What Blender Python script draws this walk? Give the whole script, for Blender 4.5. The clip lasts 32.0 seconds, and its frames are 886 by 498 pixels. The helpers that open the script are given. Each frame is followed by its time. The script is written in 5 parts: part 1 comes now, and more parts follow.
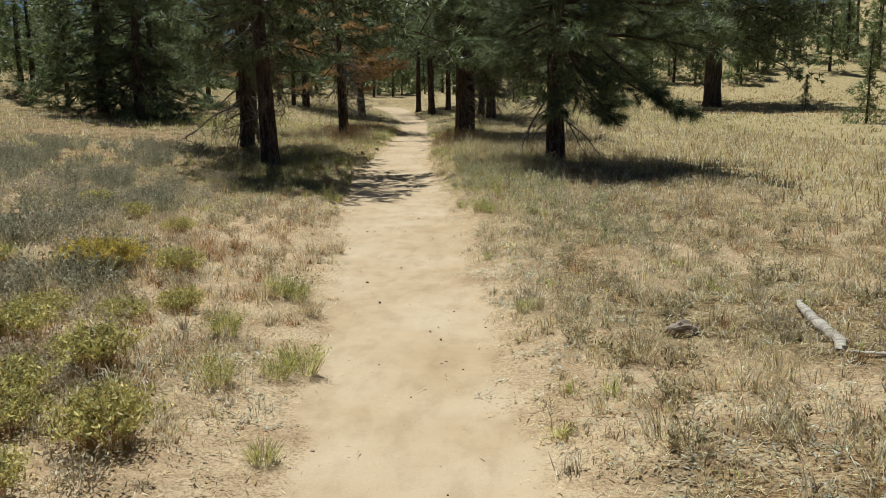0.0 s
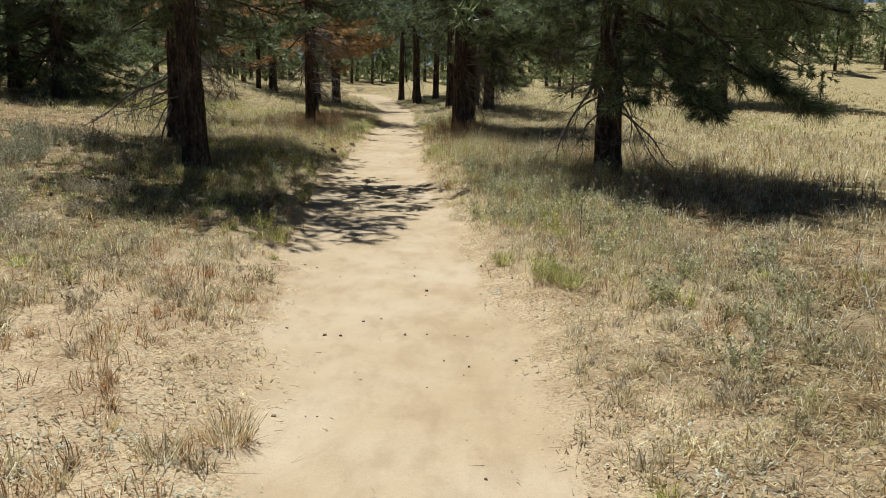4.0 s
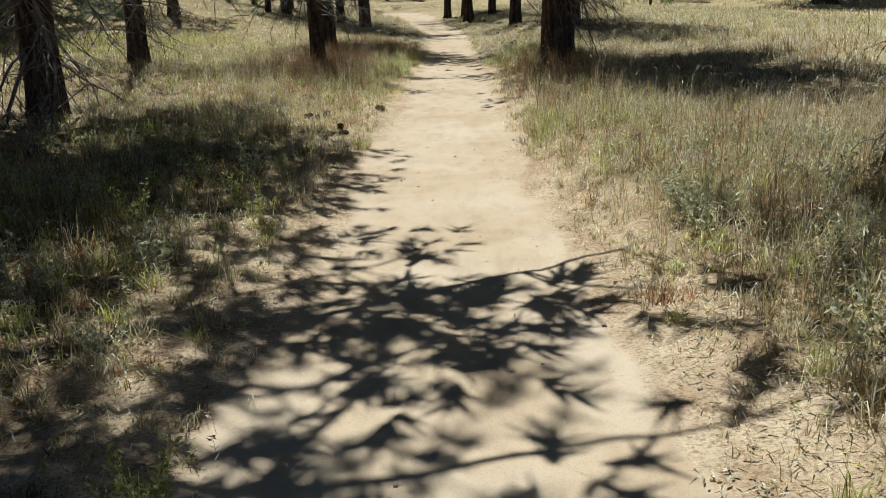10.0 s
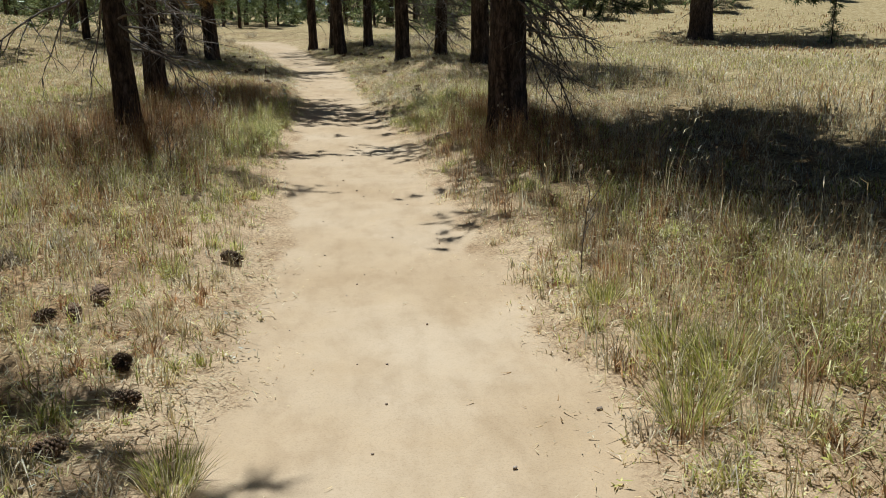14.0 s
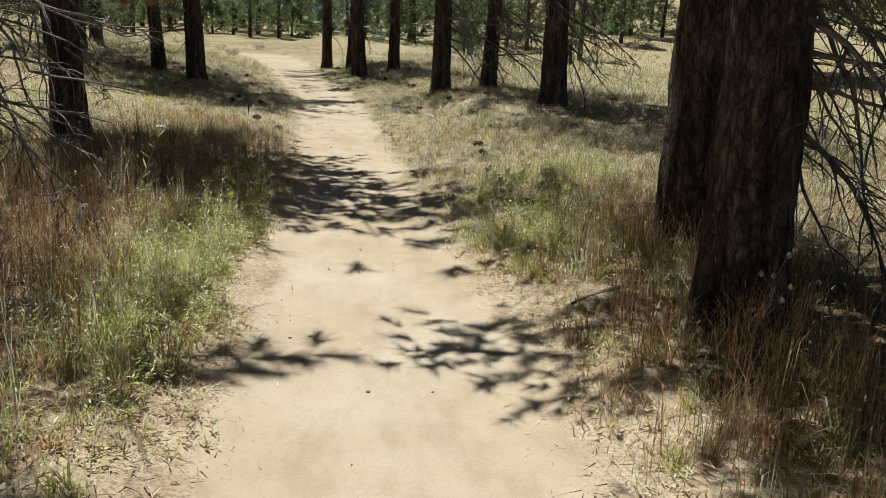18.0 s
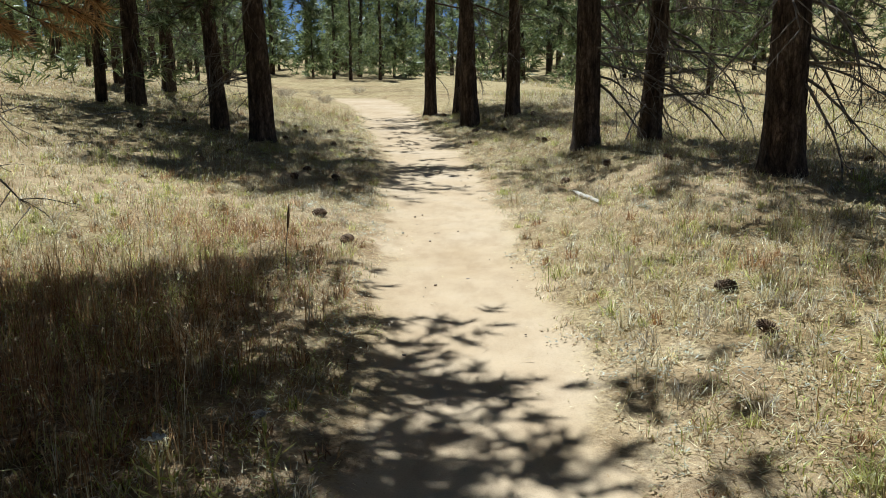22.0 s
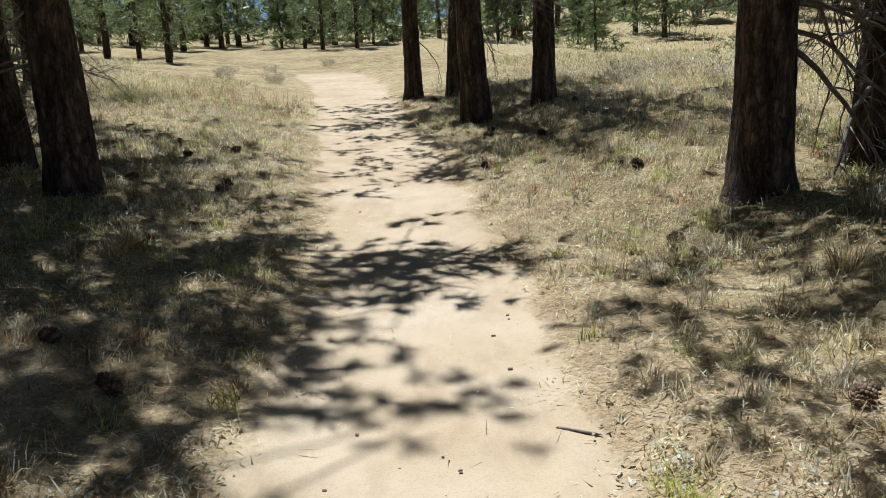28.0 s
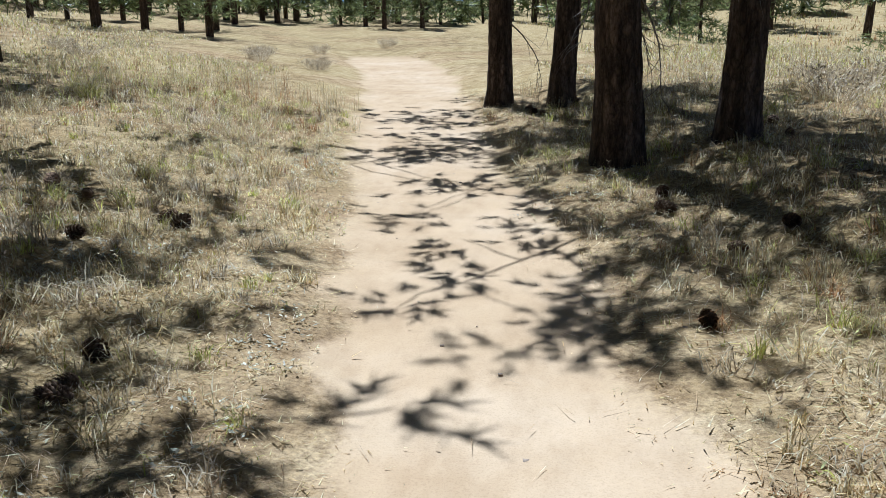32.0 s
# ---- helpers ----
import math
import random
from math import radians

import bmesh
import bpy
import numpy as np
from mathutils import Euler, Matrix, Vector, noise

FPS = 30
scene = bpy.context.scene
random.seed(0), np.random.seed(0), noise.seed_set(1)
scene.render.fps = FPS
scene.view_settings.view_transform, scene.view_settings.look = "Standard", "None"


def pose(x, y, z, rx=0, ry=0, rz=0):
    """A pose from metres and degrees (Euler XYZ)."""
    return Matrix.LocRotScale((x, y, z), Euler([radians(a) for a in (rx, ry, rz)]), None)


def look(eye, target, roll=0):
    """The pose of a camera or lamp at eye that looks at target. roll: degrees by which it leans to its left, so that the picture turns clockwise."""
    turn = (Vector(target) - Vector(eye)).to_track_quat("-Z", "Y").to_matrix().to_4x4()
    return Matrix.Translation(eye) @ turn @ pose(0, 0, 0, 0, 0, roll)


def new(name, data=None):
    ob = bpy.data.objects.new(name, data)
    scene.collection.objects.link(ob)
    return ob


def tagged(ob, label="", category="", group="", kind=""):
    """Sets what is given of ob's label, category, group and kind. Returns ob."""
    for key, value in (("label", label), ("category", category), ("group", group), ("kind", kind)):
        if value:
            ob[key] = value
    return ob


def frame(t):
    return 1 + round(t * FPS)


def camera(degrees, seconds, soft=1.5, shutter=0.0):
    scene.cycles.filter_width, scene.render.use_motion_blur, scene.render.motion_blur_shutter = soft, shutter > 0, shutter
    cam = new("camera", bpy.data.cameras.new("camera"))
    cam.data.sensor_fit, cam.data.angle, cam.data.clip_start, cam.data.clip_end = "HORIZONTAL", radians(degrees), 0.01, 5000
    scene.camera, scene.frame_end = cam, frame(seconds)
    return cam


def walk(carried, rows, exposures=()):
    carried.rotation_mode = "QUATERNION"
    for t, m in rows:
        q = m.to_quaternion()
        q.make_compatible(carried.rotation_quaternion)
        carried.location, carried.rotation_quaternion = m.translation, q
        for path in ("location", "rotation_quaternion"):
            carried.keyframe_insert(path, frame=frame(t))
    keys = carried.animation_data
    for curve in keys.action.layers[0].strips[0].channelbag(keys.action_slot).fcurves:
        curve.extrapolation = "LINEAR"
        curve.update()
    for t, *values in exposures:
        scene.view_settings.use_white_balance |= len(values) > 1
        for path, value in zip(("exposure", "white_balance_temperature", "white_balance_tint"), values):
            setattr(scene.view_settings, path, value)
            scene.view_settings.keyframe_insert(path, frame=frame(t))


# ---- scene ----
cam = camera(57.5, 32.0, soft=0.55)
PATH = [
    (0, (-0.01, 0.193, 1.486), (-0.109, 2.159, 1.134), -0.4),
    (0.5, (-0.033, 0.757, 1.465), (-0.137, 2.724, 1.118), -0.9),
    (1, (-0.032, 1.356, 1.452), (-0.129, 3.323, 1.103), -1.3),
    (1.5, (-0.144, 2.008, 1.417), (-0.225, 3.976, 1.069), -1.2),
    (2, (-0.187, 2.758, 1.397), (-0.266, 4.725, 1.044), -0.1),
    (2.5, (-0.397, 3.503, 1.369), (-0.47, 5.468, 1.001), 0.4),
    (3, (-0.522, 4.218, 1.345), (-0.595, 6.183, 0.978), 0.3),
    (3.5, (-0.637, 4.988, 1.334), (-0.693, 6.951, 0.959), 0.7),
    (5.5, (-0.881, 7.583, 1.29), (-0.88, 9.551, 0.937), 2.6),
    (6, (-1.026, 8.271, 1.3), (-1.023, 10.238, 0.934), 2.8),
    (6.5, (-1.109, 8.957, 1.304), (-1.188, 10.919, 0.926), 2.1),
    (7, (-1.246, 9.622, 1.317), (-1.318, 11.578, 0.909), 1.4),
    (7.5, (-1.35, 10.312, 1.32), (-1.407, 12.263, 0.885), 1.4),
    (8, (-1.399, 10.915, 1.33), (-1.451, 12.862, 0.877), 2.7),
    (8.5, (-1.515, 11.584, 1.385), (-1.547, 13.524, 0.899), 4.3),
    (9, (-1.529, 12.286, 1.35), (-1.587, 14.217, 0.836), 2.0),
    (9.5, (-1.609, 12.977, 1.347), (-1.683, 14.902, 0.808), 0.9),
    (10, (-1.594, 13.688, 1.343), (-1.744, 15.601, 0.779), -1.6),
    (10.5, (-1.784, 14.364, 1.344), (-2.076, 16.261, 0.783), -1.5),
    (11, (-1.93, 15.007, 1.348), (-2.205, 16.903, 0.775), 0.4),
    (11.5, (-2.145, 15.644, 1.378), (-2.404, 17.541, 0.801), 1.7),
    (12, (-2.317, 16.278, 1.378), (-2.493, 18.189, 0.813), 1.0),
    (12.5, (-2.373, 16.935, 1.409), (-2.394, 18.864, 0.88), 0.8),
    (13, (-2.407, 17.618, 1.419), (-2.304, 19.538, 0.868), -0.1),
    (13.5, (-2.342, 18.327, 1.421), (-2.178, 20.238, 0.856), -1.0),
    (14, (-2.33, 19.014, 1.436), (-2.138, 20.939, 0.93), -0.6),
    (14.5, (-2.235, 19.67, 1.457), (-2.114, 21.632, 1.089), 1.2),
    (16.5, (-2.422, 22.195, 1.522), (-2.313, 24.142, 1.077), 3.1),
    (17, (-2.46, 22.876, 1.568), (-2.316, 24.828, 1.161), 1.7),
    (17.5, (-2.565, 23.535, 1.576), (-2.402, 25.481, 1.147), 2.0),
    (18, (-2.527, 24.121, 1.581), (-2.347, 26.058, 1.115), 2.3),
    (18.5, (-2.485, 24.686, 1.596), (-2.306, 26.624, 1.134), 0.6),
    (19, (-2.474, 25.239, 1.625), (-2.32, 27.183, 1.181), 0.3),
    (19.5, (-2.456, 25.849, 1.659), (-2.423, 27.801, 1.223), -0.8),
    (20, (-2.522, 26.45, 1.66), (-2.577, 28.401, 1.22), -0.8),
    (20.5, (-2.532, 27.129, 1.666), (-2.587, 29.074, 1.205), -0.9),
    (21, (-2.637, 27.747, 1.664), (-2.706, 29.687, 1.183), -1.2),
    (21.5, (-2.701, 28.248, 1.685), (-2.776, 30.203, 1.268), -0.6),
    (22, (-2.754, 28.736, 1.72), (-2.835, 30.696, 1.332), -0.0),
    (22.5, (-2.843, 29.249, 1.719), (-2.923, 31.203, 1.299), -0.4),
    (23, (-2.792, 29.889, 1.698), (-2.905, 31.838, 1.265), -1.2),
    (23.5, (-2.856, 30.433, 1.712), (-2.974, 32.374, 1.246), -1.3),
    (24, (-2.873, 30.984, 1.717), (-2.99, 32.922, 1.238), -2.3),
    (24.5, (-2.834, 31.56, 1.751), (-2.96, 33.497, 1.267), -3.2),
    (25, (-2.848, 32.17, 1.742), (-2.976, 34.104, 1.251), -3.6),
    (25.5, (-2.807, 32.735, 1.779), (-2.94, 34.676, 1.317), -3.8),
    (27.5, (-3.034, 34.802, 1.827), (-3.113, 36.743, 1.349), -2.0),
    (28, (-3.029, 35.395, 1.859), (-3.099, 37.337, 1.386), -2.5),
    (28.5, (-3.083, 35.987, 1.904), (-3.141, 37.943, 1.495), -2.2),
    (29, (-3.103, 36.564, 1.926), (-3.156, 38.515, 1.492), -2.5),
    (29.5, (-3.168, 37.135, 1.92), (-3.265, 39.085, 1.483), -2.1),
    (30, (-3.294, 37.672, 1.924), (-3.433, 39.613, 1.465), -2.1),
    (30.5, (-3.331, 38.261, 1.934), (-3.562, 40.188, 1.449), -3.1),
    (31, (-3.482, 38.833, 1.91), (-3.702, 40.766, 1.448), -1.4),
    (31.5, (-3.565, 39.349, 1.897), (-3.776, 41.281, 1.422), -0.6),
    (32, (-3.626, 39.859, 1.924), (-3.827, 41.783, 1.413), -0.3),
]
walk(cam, [(t, look(eye, target, roll)) for t, eye, target, roll in PATH],
     [(0, 0.0, 5850, 3), (8, 0.2, 5580, 5), (12, 0.2, 5390, 5), (14, 0.0, 5600, 6), (16.5, 0.14, 5500, 5), (20, 0.32, 5410, 4), (26, 0.38, 5360, 6), (32, 0.38, 5100, 10)])

# ---- light: a noon sun high ahead on the left, clear sky ----
SUN_EL, SUN_TO = 66.0, Vector((-0.38, 0.925, 0))
world = bpy.data.worlds.new("world")
world.use_nodes = True
scene.world = world
sky = world.node_tree.nodes.new("ShaderNodeTexSky")
sky.sky_type, sky.sun_disc = "NISHITA", False
sky.altitude, sky.air_density, sky.dust_density = 1900, 0.45, 0.15
sky.sun_elevation, sky.sun_rotation = radians(SUN_EL), math.atan2(SUN_TO.x, SUN_TO.y)
world.node_tree.links.new(sky.outputs[0], world.node_tree.nodes["Background"].inputs[0])
world.node_tree.nodes["Background"].inputs[1].default_value = 0.05
sun = new("sun", bpy.data.lights.new("sun", "SUN"))
sun.data.energy, sun.data.angle, sun.data.color = 5.0, radians(0.55), (1.0, 0.97, 0.91)
sun_dir = Vector((SUN_TO.x * math.cos(radians(SUN_EL)), SUN_TO.y * math.cos(radians(SUN_EL)), math.sin(radians(SUN_EL))))
sun.matrix_world = look(sun_dir * 60, (0, 0, 0))

# ---- plan of the trail: distance along y, middle of the trail, half its width, height of its bed ----
TRAIL_Y = np.array([-30, 0, 3.2, 5.1, 8, 11, 13, 15.5, 18.5, 20.5, 24.5, 28, 31, 35, 38, 41, 44, 48, 51, 56, 61, 66, 74, 400])
TRAIL_X = np.array([0.6, -0.2, -0.36, -0.45, -0.8, -1.15, -1.45, -1.7, -1.95, -2.15, -2.3, -2.48, -2.65, -2.95, -3.2, -3.45, -4.0, -4.7, -5.2, -5.9, -7.2, -8.6, -11.5, -120])
TRAIL_W = np.array([0.6, 0.6, 0.59, 0.57, 0.62, 0.75, 0.82, 0.8, 0.72, 0.67, 0.62, 0.62, 0.52, 0.52, 0.55, 0.6, 0.65, 0.7, 0.75, 0.95, 1.1, 0.9, 0.8, 0.8])
BED_Y = np.array([-22, 0, 5.5, 11, 16.5, 22, 27.5, 33, 39, 44.5, 50, 56.5, 66, 110, 400])
BED_Z = np.array([0.0, -0.03, -0.13, -0.13, -0.04, 0.07, 0.27, 0.43, 0.58, 0.74, 0.95, 1.12, 1.4, 3.6, 16])


def smooth(v, a, b):
    s = np.clip((v - a) / (b - a), 0, 1)
    return s * s * (3 - 2 * s)


def lattice(x, y, size, seed):
    """Soft value noise between 0 and 1 with features of the given size."""
    px, py = np.asarray(x, float) / size + seed * 17.3, np.asarray(y, float) / size - seed * 9.1
    ix, iy = np.floor(px), np.floor(py)
    fx, fy = px - ix, py - iy
    fx, fy = fx * fx * (3 - 2 * fx), fy * fy * (3 - 2 * fy)

    def corner(a, b):
        h = np.sin(a * 127.1 + b * 311.7 + seed * 74.7) * 43758.5453
        return h - np.floor(h)

    low = corner(ix, iy) * (1 - fx) + corner(ix + 1, iy) * fx
    high = corner(ix, iy + 1) * (1 - fx) + corner(ix + 1, iy + 1) * fx
    return low * (1 - fy) + high * fy


def trail_mid(y):
    return (np.interp(y - 1.5, TRAIL_Y, TRAIL_X) + np.interp(y, TRAIL_Y, TRAIL_X) + np.interp(y + 1.5, TRAIL_Y, TRAIL_X)) / 3


def trail_half(y):
    return np.interp(y, TRAIL_Y, TRAIL_W)


def ground(x, y):
    """Height of the ground: a shallow trail bed, a slope on its left, a meadow and a hill on its right."""
    x, y = np.asarray(x, float), np.asarray(y, float)
    u = x - trail_mid(y)
    z = (np.interp(y - 3, BED_Y, BED_Z) + np.interp(y, BED_Y, BED_Z) + np.interp(y + 3, BED_Y, BED_Z)) / 3
    edge = np.abs(u) - trail_half(y)
    z = z + 0.09 * smooth(edge, -0.25, 0.55) + 0.025 * (lattice(x, y, 0.55, 3) - 0.5) * smooth(edge, -0.1, 0.4)
    z = z + 0.14 * (lattice(x, y, 2.3, 5) - 0.5) * smooth(edge, 0.2, 2.0)
    z = z + (0.045 * (lattice(x, y, 0.31, 14) - 0.5) + 0.035 * (lattice(x, y, 0.17, 15) - 0.5)) * smooth(edge, 0.08, 0.5) * smooth(58 - y, 0, 10) * smooth(9 - np.abs(u), 0, 4)
    left = np.clip(-u - 1.2, 0, 60)
    z = z + (0.055 + 0.06 * smooth(y, 30, 42) * smooth(75 - y, 0, 20)) * np.minimum(left, 14) + 0.055 * np.clip(left - 14, 0, 60) + 0.0012 * left**2
    z = z + (0.08 - 0.05 * smooth(y, 30, 36)) * smooth(u, 0.8, 2.1) + 0.22 * smooth(y, 33, 38) * smooth(60 - y, 0, 8) * smooth(u, 1.5, 2.5) - 0.35 * smooth(u, 4, 16) * smooth(60 - y, 0, 30) - 0.65 * smooth(u, 8, 22) * smooth(y, 30, 60) * smooth(120 - y, 0, 40)
    hill = np.clip(0.42 * (x - 6) + 0.9 * (y - 62), 0, 400)
    z = z + 0.085 * hill * smooth(hill, 0, 45) * smooth(x, -6, 22) + 1.2 * (lattice(x, y, 23, 8) - 0.5) * smooth(hill, 5, 60)
    return z


# ---- materials ----
def material(name, roughness=0.85, specular=0.25):
    mat = bpy.data.materials.new(name)
    mat.use_nodes = True
    shader = mat.node_tree.nodes["Principled BSDF"]
    shader.inputs["Roughness"].default_value = roughness
    shader.inputs["Specular IOR Level"].default_value = specular
    return mat, mat.node_tree, shader


def noise_node(tree, scale, detail=4.0, rough=0.6, stretch=(1, 1, 1), source="Object"):
    coord, mapping, tex = tree.nodes.new("ShaderNodeTexCoord"), tree.nodes.new("ShaderNodeMapping"), tree.nodes.new("ShaderNodeTexNoise")
    mapping.inputs["Scale"].default_value = stretch
    tex.inputs["Scale"].default_value, tex.inputs["Detail"].default_value, tex.inputs["Roughness"].default_value = scale, detail, rough
    tree.links.new(coord.outputs[source], mapping.inputs[0])
    tree.links.new(mapping.outputs[0], tex.inputs["Vector"])
    return tex


def ramp(tree, source, stops):
    r = tree.nodes.new("ShaderNodeValToRGB")
    tree.links.new(source, r.inputs[0])
    while len(r.color_ramp.elements) < len(stops):
        r.color_ramp.elements.new(0.5)
    for e, (at, colour) in zip(r.color_ramp.elements, stops):
        e.position, e.color = at, (*colour, 1)
    return r.outputs[0]


def mixed(tree, factor, a, b, how="MIX"):
    m = tree.nodes.new("ShaderNodeMix")
    m.data_type, m.blend_type = "RGBA", how
    for socket, value in ((m.inputs[0], factor), (m.inputs[6], a), (m.inputs[7], b)):
        if isinstance(value, (int, float)):
            socket.default_value = value
        elif isinstance(value, tuple):
            socket.default_value = (*value, 1)
        else:
            tree.links.new(value, socket)
    return m.outputs[2]


def bumped(tree, shader, height, strength, distance):
    b = tree.nodes.new("ShaderNodeBump")
    b.inputs["Strength"].default_value, b.inputs["Distance"].default_value = strength, distance
    tree.links.new(height, b.inputs["Height"])
    tree.links.new(b.outputs[0], shader.inputs["Normal"])


def blade_material(name, stops, through_light=0.3, patch=None, rough=0.5, gloss=0.45):
    """Thin leaves and stalks: a hue for every piece, some light through it, and drifts of tone over metres."""
    mat, tree, shader = material(name, rough, gloss)
    geo = tree.nodes.new("ShaderNodeNewGeometry")
    colour = ramp(tree, geo.outputs["Random Per Island"], stops)
    drift = noise_node(tree, 0.9, 3)
    colour = mixed(tree, 0.4, colour, ramp(tree, drift.outputs[0], [(0.3, patch or (0.62, 0.6, 0.58)), (0.68, (1.0, 1.0, 1.0))]), "MULTIPLY")
    clump = noise_node(tree, 7.0, 3)
    colour = mixed(tree, 0.6, colour, ramp(tree, clump.outputs[0], [(0.38, (0.48, 0.46, 0.43)), (0.52, (1.08, 1.08, 1.08)), (0.66, (1.3, 1.3, 1.3))]), "MULTIPLY")
    grit = noise_node(tree, 27.0, 3, 0.65)
    colour = mixed(tree, 0.75, colour, ramp(tree, grit.outputs[0], [(0.4, (0.42, 0.4, 0.37)), (0.5, (1.05, 1.05, 1.04)), (0.6, (1.42, 1.42, 1.42))]), "MULTIPLY")
    tree.links.new(colour, shader.inputs["Base Color"])
    glow = tree.nodes.new("ShaderNodeBsdfTranslucent")
    tree.links.new(colour, glow.inputs[0])
    both = tree.nodes.new("ShaderNodeMixShader")
    both.inputs[0].default_value = through_light
    tree.links.new(shader.outputs[0], both.inputs[1])
    tree.links.new(glow.outputs[0], both.inputs[2])
    tree.links.new(both.outputs[0], tree.nodes["Material Output"].inputs[0])
    return mat


def ground_material():
    mat, tree, shader = material("ground_soil", 0.95, 0.1)
    big, mid, fine = noise_node(tree, 0.35, 5), noise_node(tree, 3.2, 6, 0.68), noise_node(tree, 38, 5, 0.7)
    litter = ramp(tree, mid.outputs[0], [(0.3, (0.065, 0.042, 0.02)), (0.45, (0.2, 0.138, 0.065)), (0.58, (0.37, 0.275, 0.14)), (0.75, (0.55, 0.44, 0.26))])
    rusty = ramp(tree, mid.outputs[0], [(0.3, (0.14, 0.085, 0.042)), (0.5, (0.36, 0.235, 0.118)), (0.72, (0.52, 0.4, 0.24))])
    land = mixed(tree, ramp(tree, big.outputs[0], [(0.42, (0, 0, 0)), (0.6, (1, 1, 1))]), litter, rusty)
    land = mixed(tree, 0.85, land, ramp(tree, fine.outputs[0], [(0.41, (0.3, 0.26, 0.23)), (0.53, (1, 1, 1)), (0.63, (1.45, 1.4, 1.35))]), "MULTIPLY")
    broad, grains, scuff = noise_node(tree, 1.1, 5), noise_node(tree, 130, 3, 0.7), noise_node(tree, 7, 6, 0.62, (1.0, 0.45, 1))
    sand = ramp(tree, broad.outputs[0], [(0.3, (0.46, 0.33, 0.193)), (0.5, (0.53, 0.395, 0.246)), (0.7, (0.58, 0.45, 0.3))])
    sand = mixed(tree, 0.35, sand, ramp(tree, scuff.outputs[0], [(0.34, (0.68, 0.63, 0.57)), (0.52, (1, 1, 1)), (0.68, (1.1, 1.1, 1.08))]), "MULTIPLY")
    sand = mixed(tree, 0.22, sand, ramp(tree, grains.outputs[0], [(0.36, (0.5, 0.44, 0.38)), (0.5, (1, 1, 1))]), "MULTIPLY")
    worn = tree.nodes.new("ShaderNodeAttribute")
    worn.attribute_name = "worn"
    edge = noise_node(tree, 13, 9, 0.8)
    lift = tree.nodes.new("ShaderNodeMath")
    lift.operation = "MULTIPLY_ADD"
    tree.links.new(edge.outputs[0], lift.inputs[0])
    lift.inputs[1].default_value = 0.9
    tree.links.new(worn.outputs["Fac"], lift.inputs[2])
    mask = ramp(tree, lift.outputs[0], [(0.72, (0, 0, 0)), (1.22, (1, 1, 1))])
    crumbs = noise_node(tree, 55, 6, 0.75)
    loose = ramp(tree, mid.outputs[0], [(0.36, (0.48, 0.33, 0.19)), (0.6, (0.64, 0.48, 0.3))])
    loose = mixed(tree, 0.75, loose, ramp(tree, crumbs.outputs[0], [(0.4, (0.45, 0.38, 0.31)), (0.5, (1, 1, 1)), (0.62, (1.2, 1.2, 1.16))]), "MULTIPLY")
    skirt = tree.nodes.new("ShaderNodeAttribute")
    skirt.attribute_name = "skirt"
    land = mixed(tree, skirt.outputs["Fac"], land, loose)
    colour = mixed(tree, mask, land, sand)
    far = tree.nodes.new("ShaderNodeAttribute")
    far.attribute_name = "meadow"
    gold = ramp(tree, mid.outputs[0], [(0.3, (0.3, 0.215, 0.095)), (0.5, (0.45, 0.35, 0.17)), (0.7, (0.57, 0.47, 0.27))])
    gold = mixed(tree, 0.7, gold, ramp(tree, fine.outputs[0], [(0.4, (0.42, 0.38, 0.33)), (0.53, (1, 1, 1)), (0.64, (1.25, 1.24, 1.2))]), "MULTIPLY")
    colour = mixed(tree, far.outputs["Fac"], colour, gold)
    tree.links.new(colour, shader.inputs["Base Color"])
    relief = mixed(tree, 0.5, mid.outputs["Color"], fine.outputs["Color"])
    relief = mixed(tree, 0.22, relief, grains.outputs["Color"])
    bumped(tree, shader, relief, 1.0, 0.04)
    bump = shader.inputs["Normal"].links[0].from_node
    tree.links.new(ramp(tree, mask, [(0.0, (1, 1, 1)), (1.0, (0.3, 0.3, 0.3))]), bump.inputs["Strength"])
    return mat


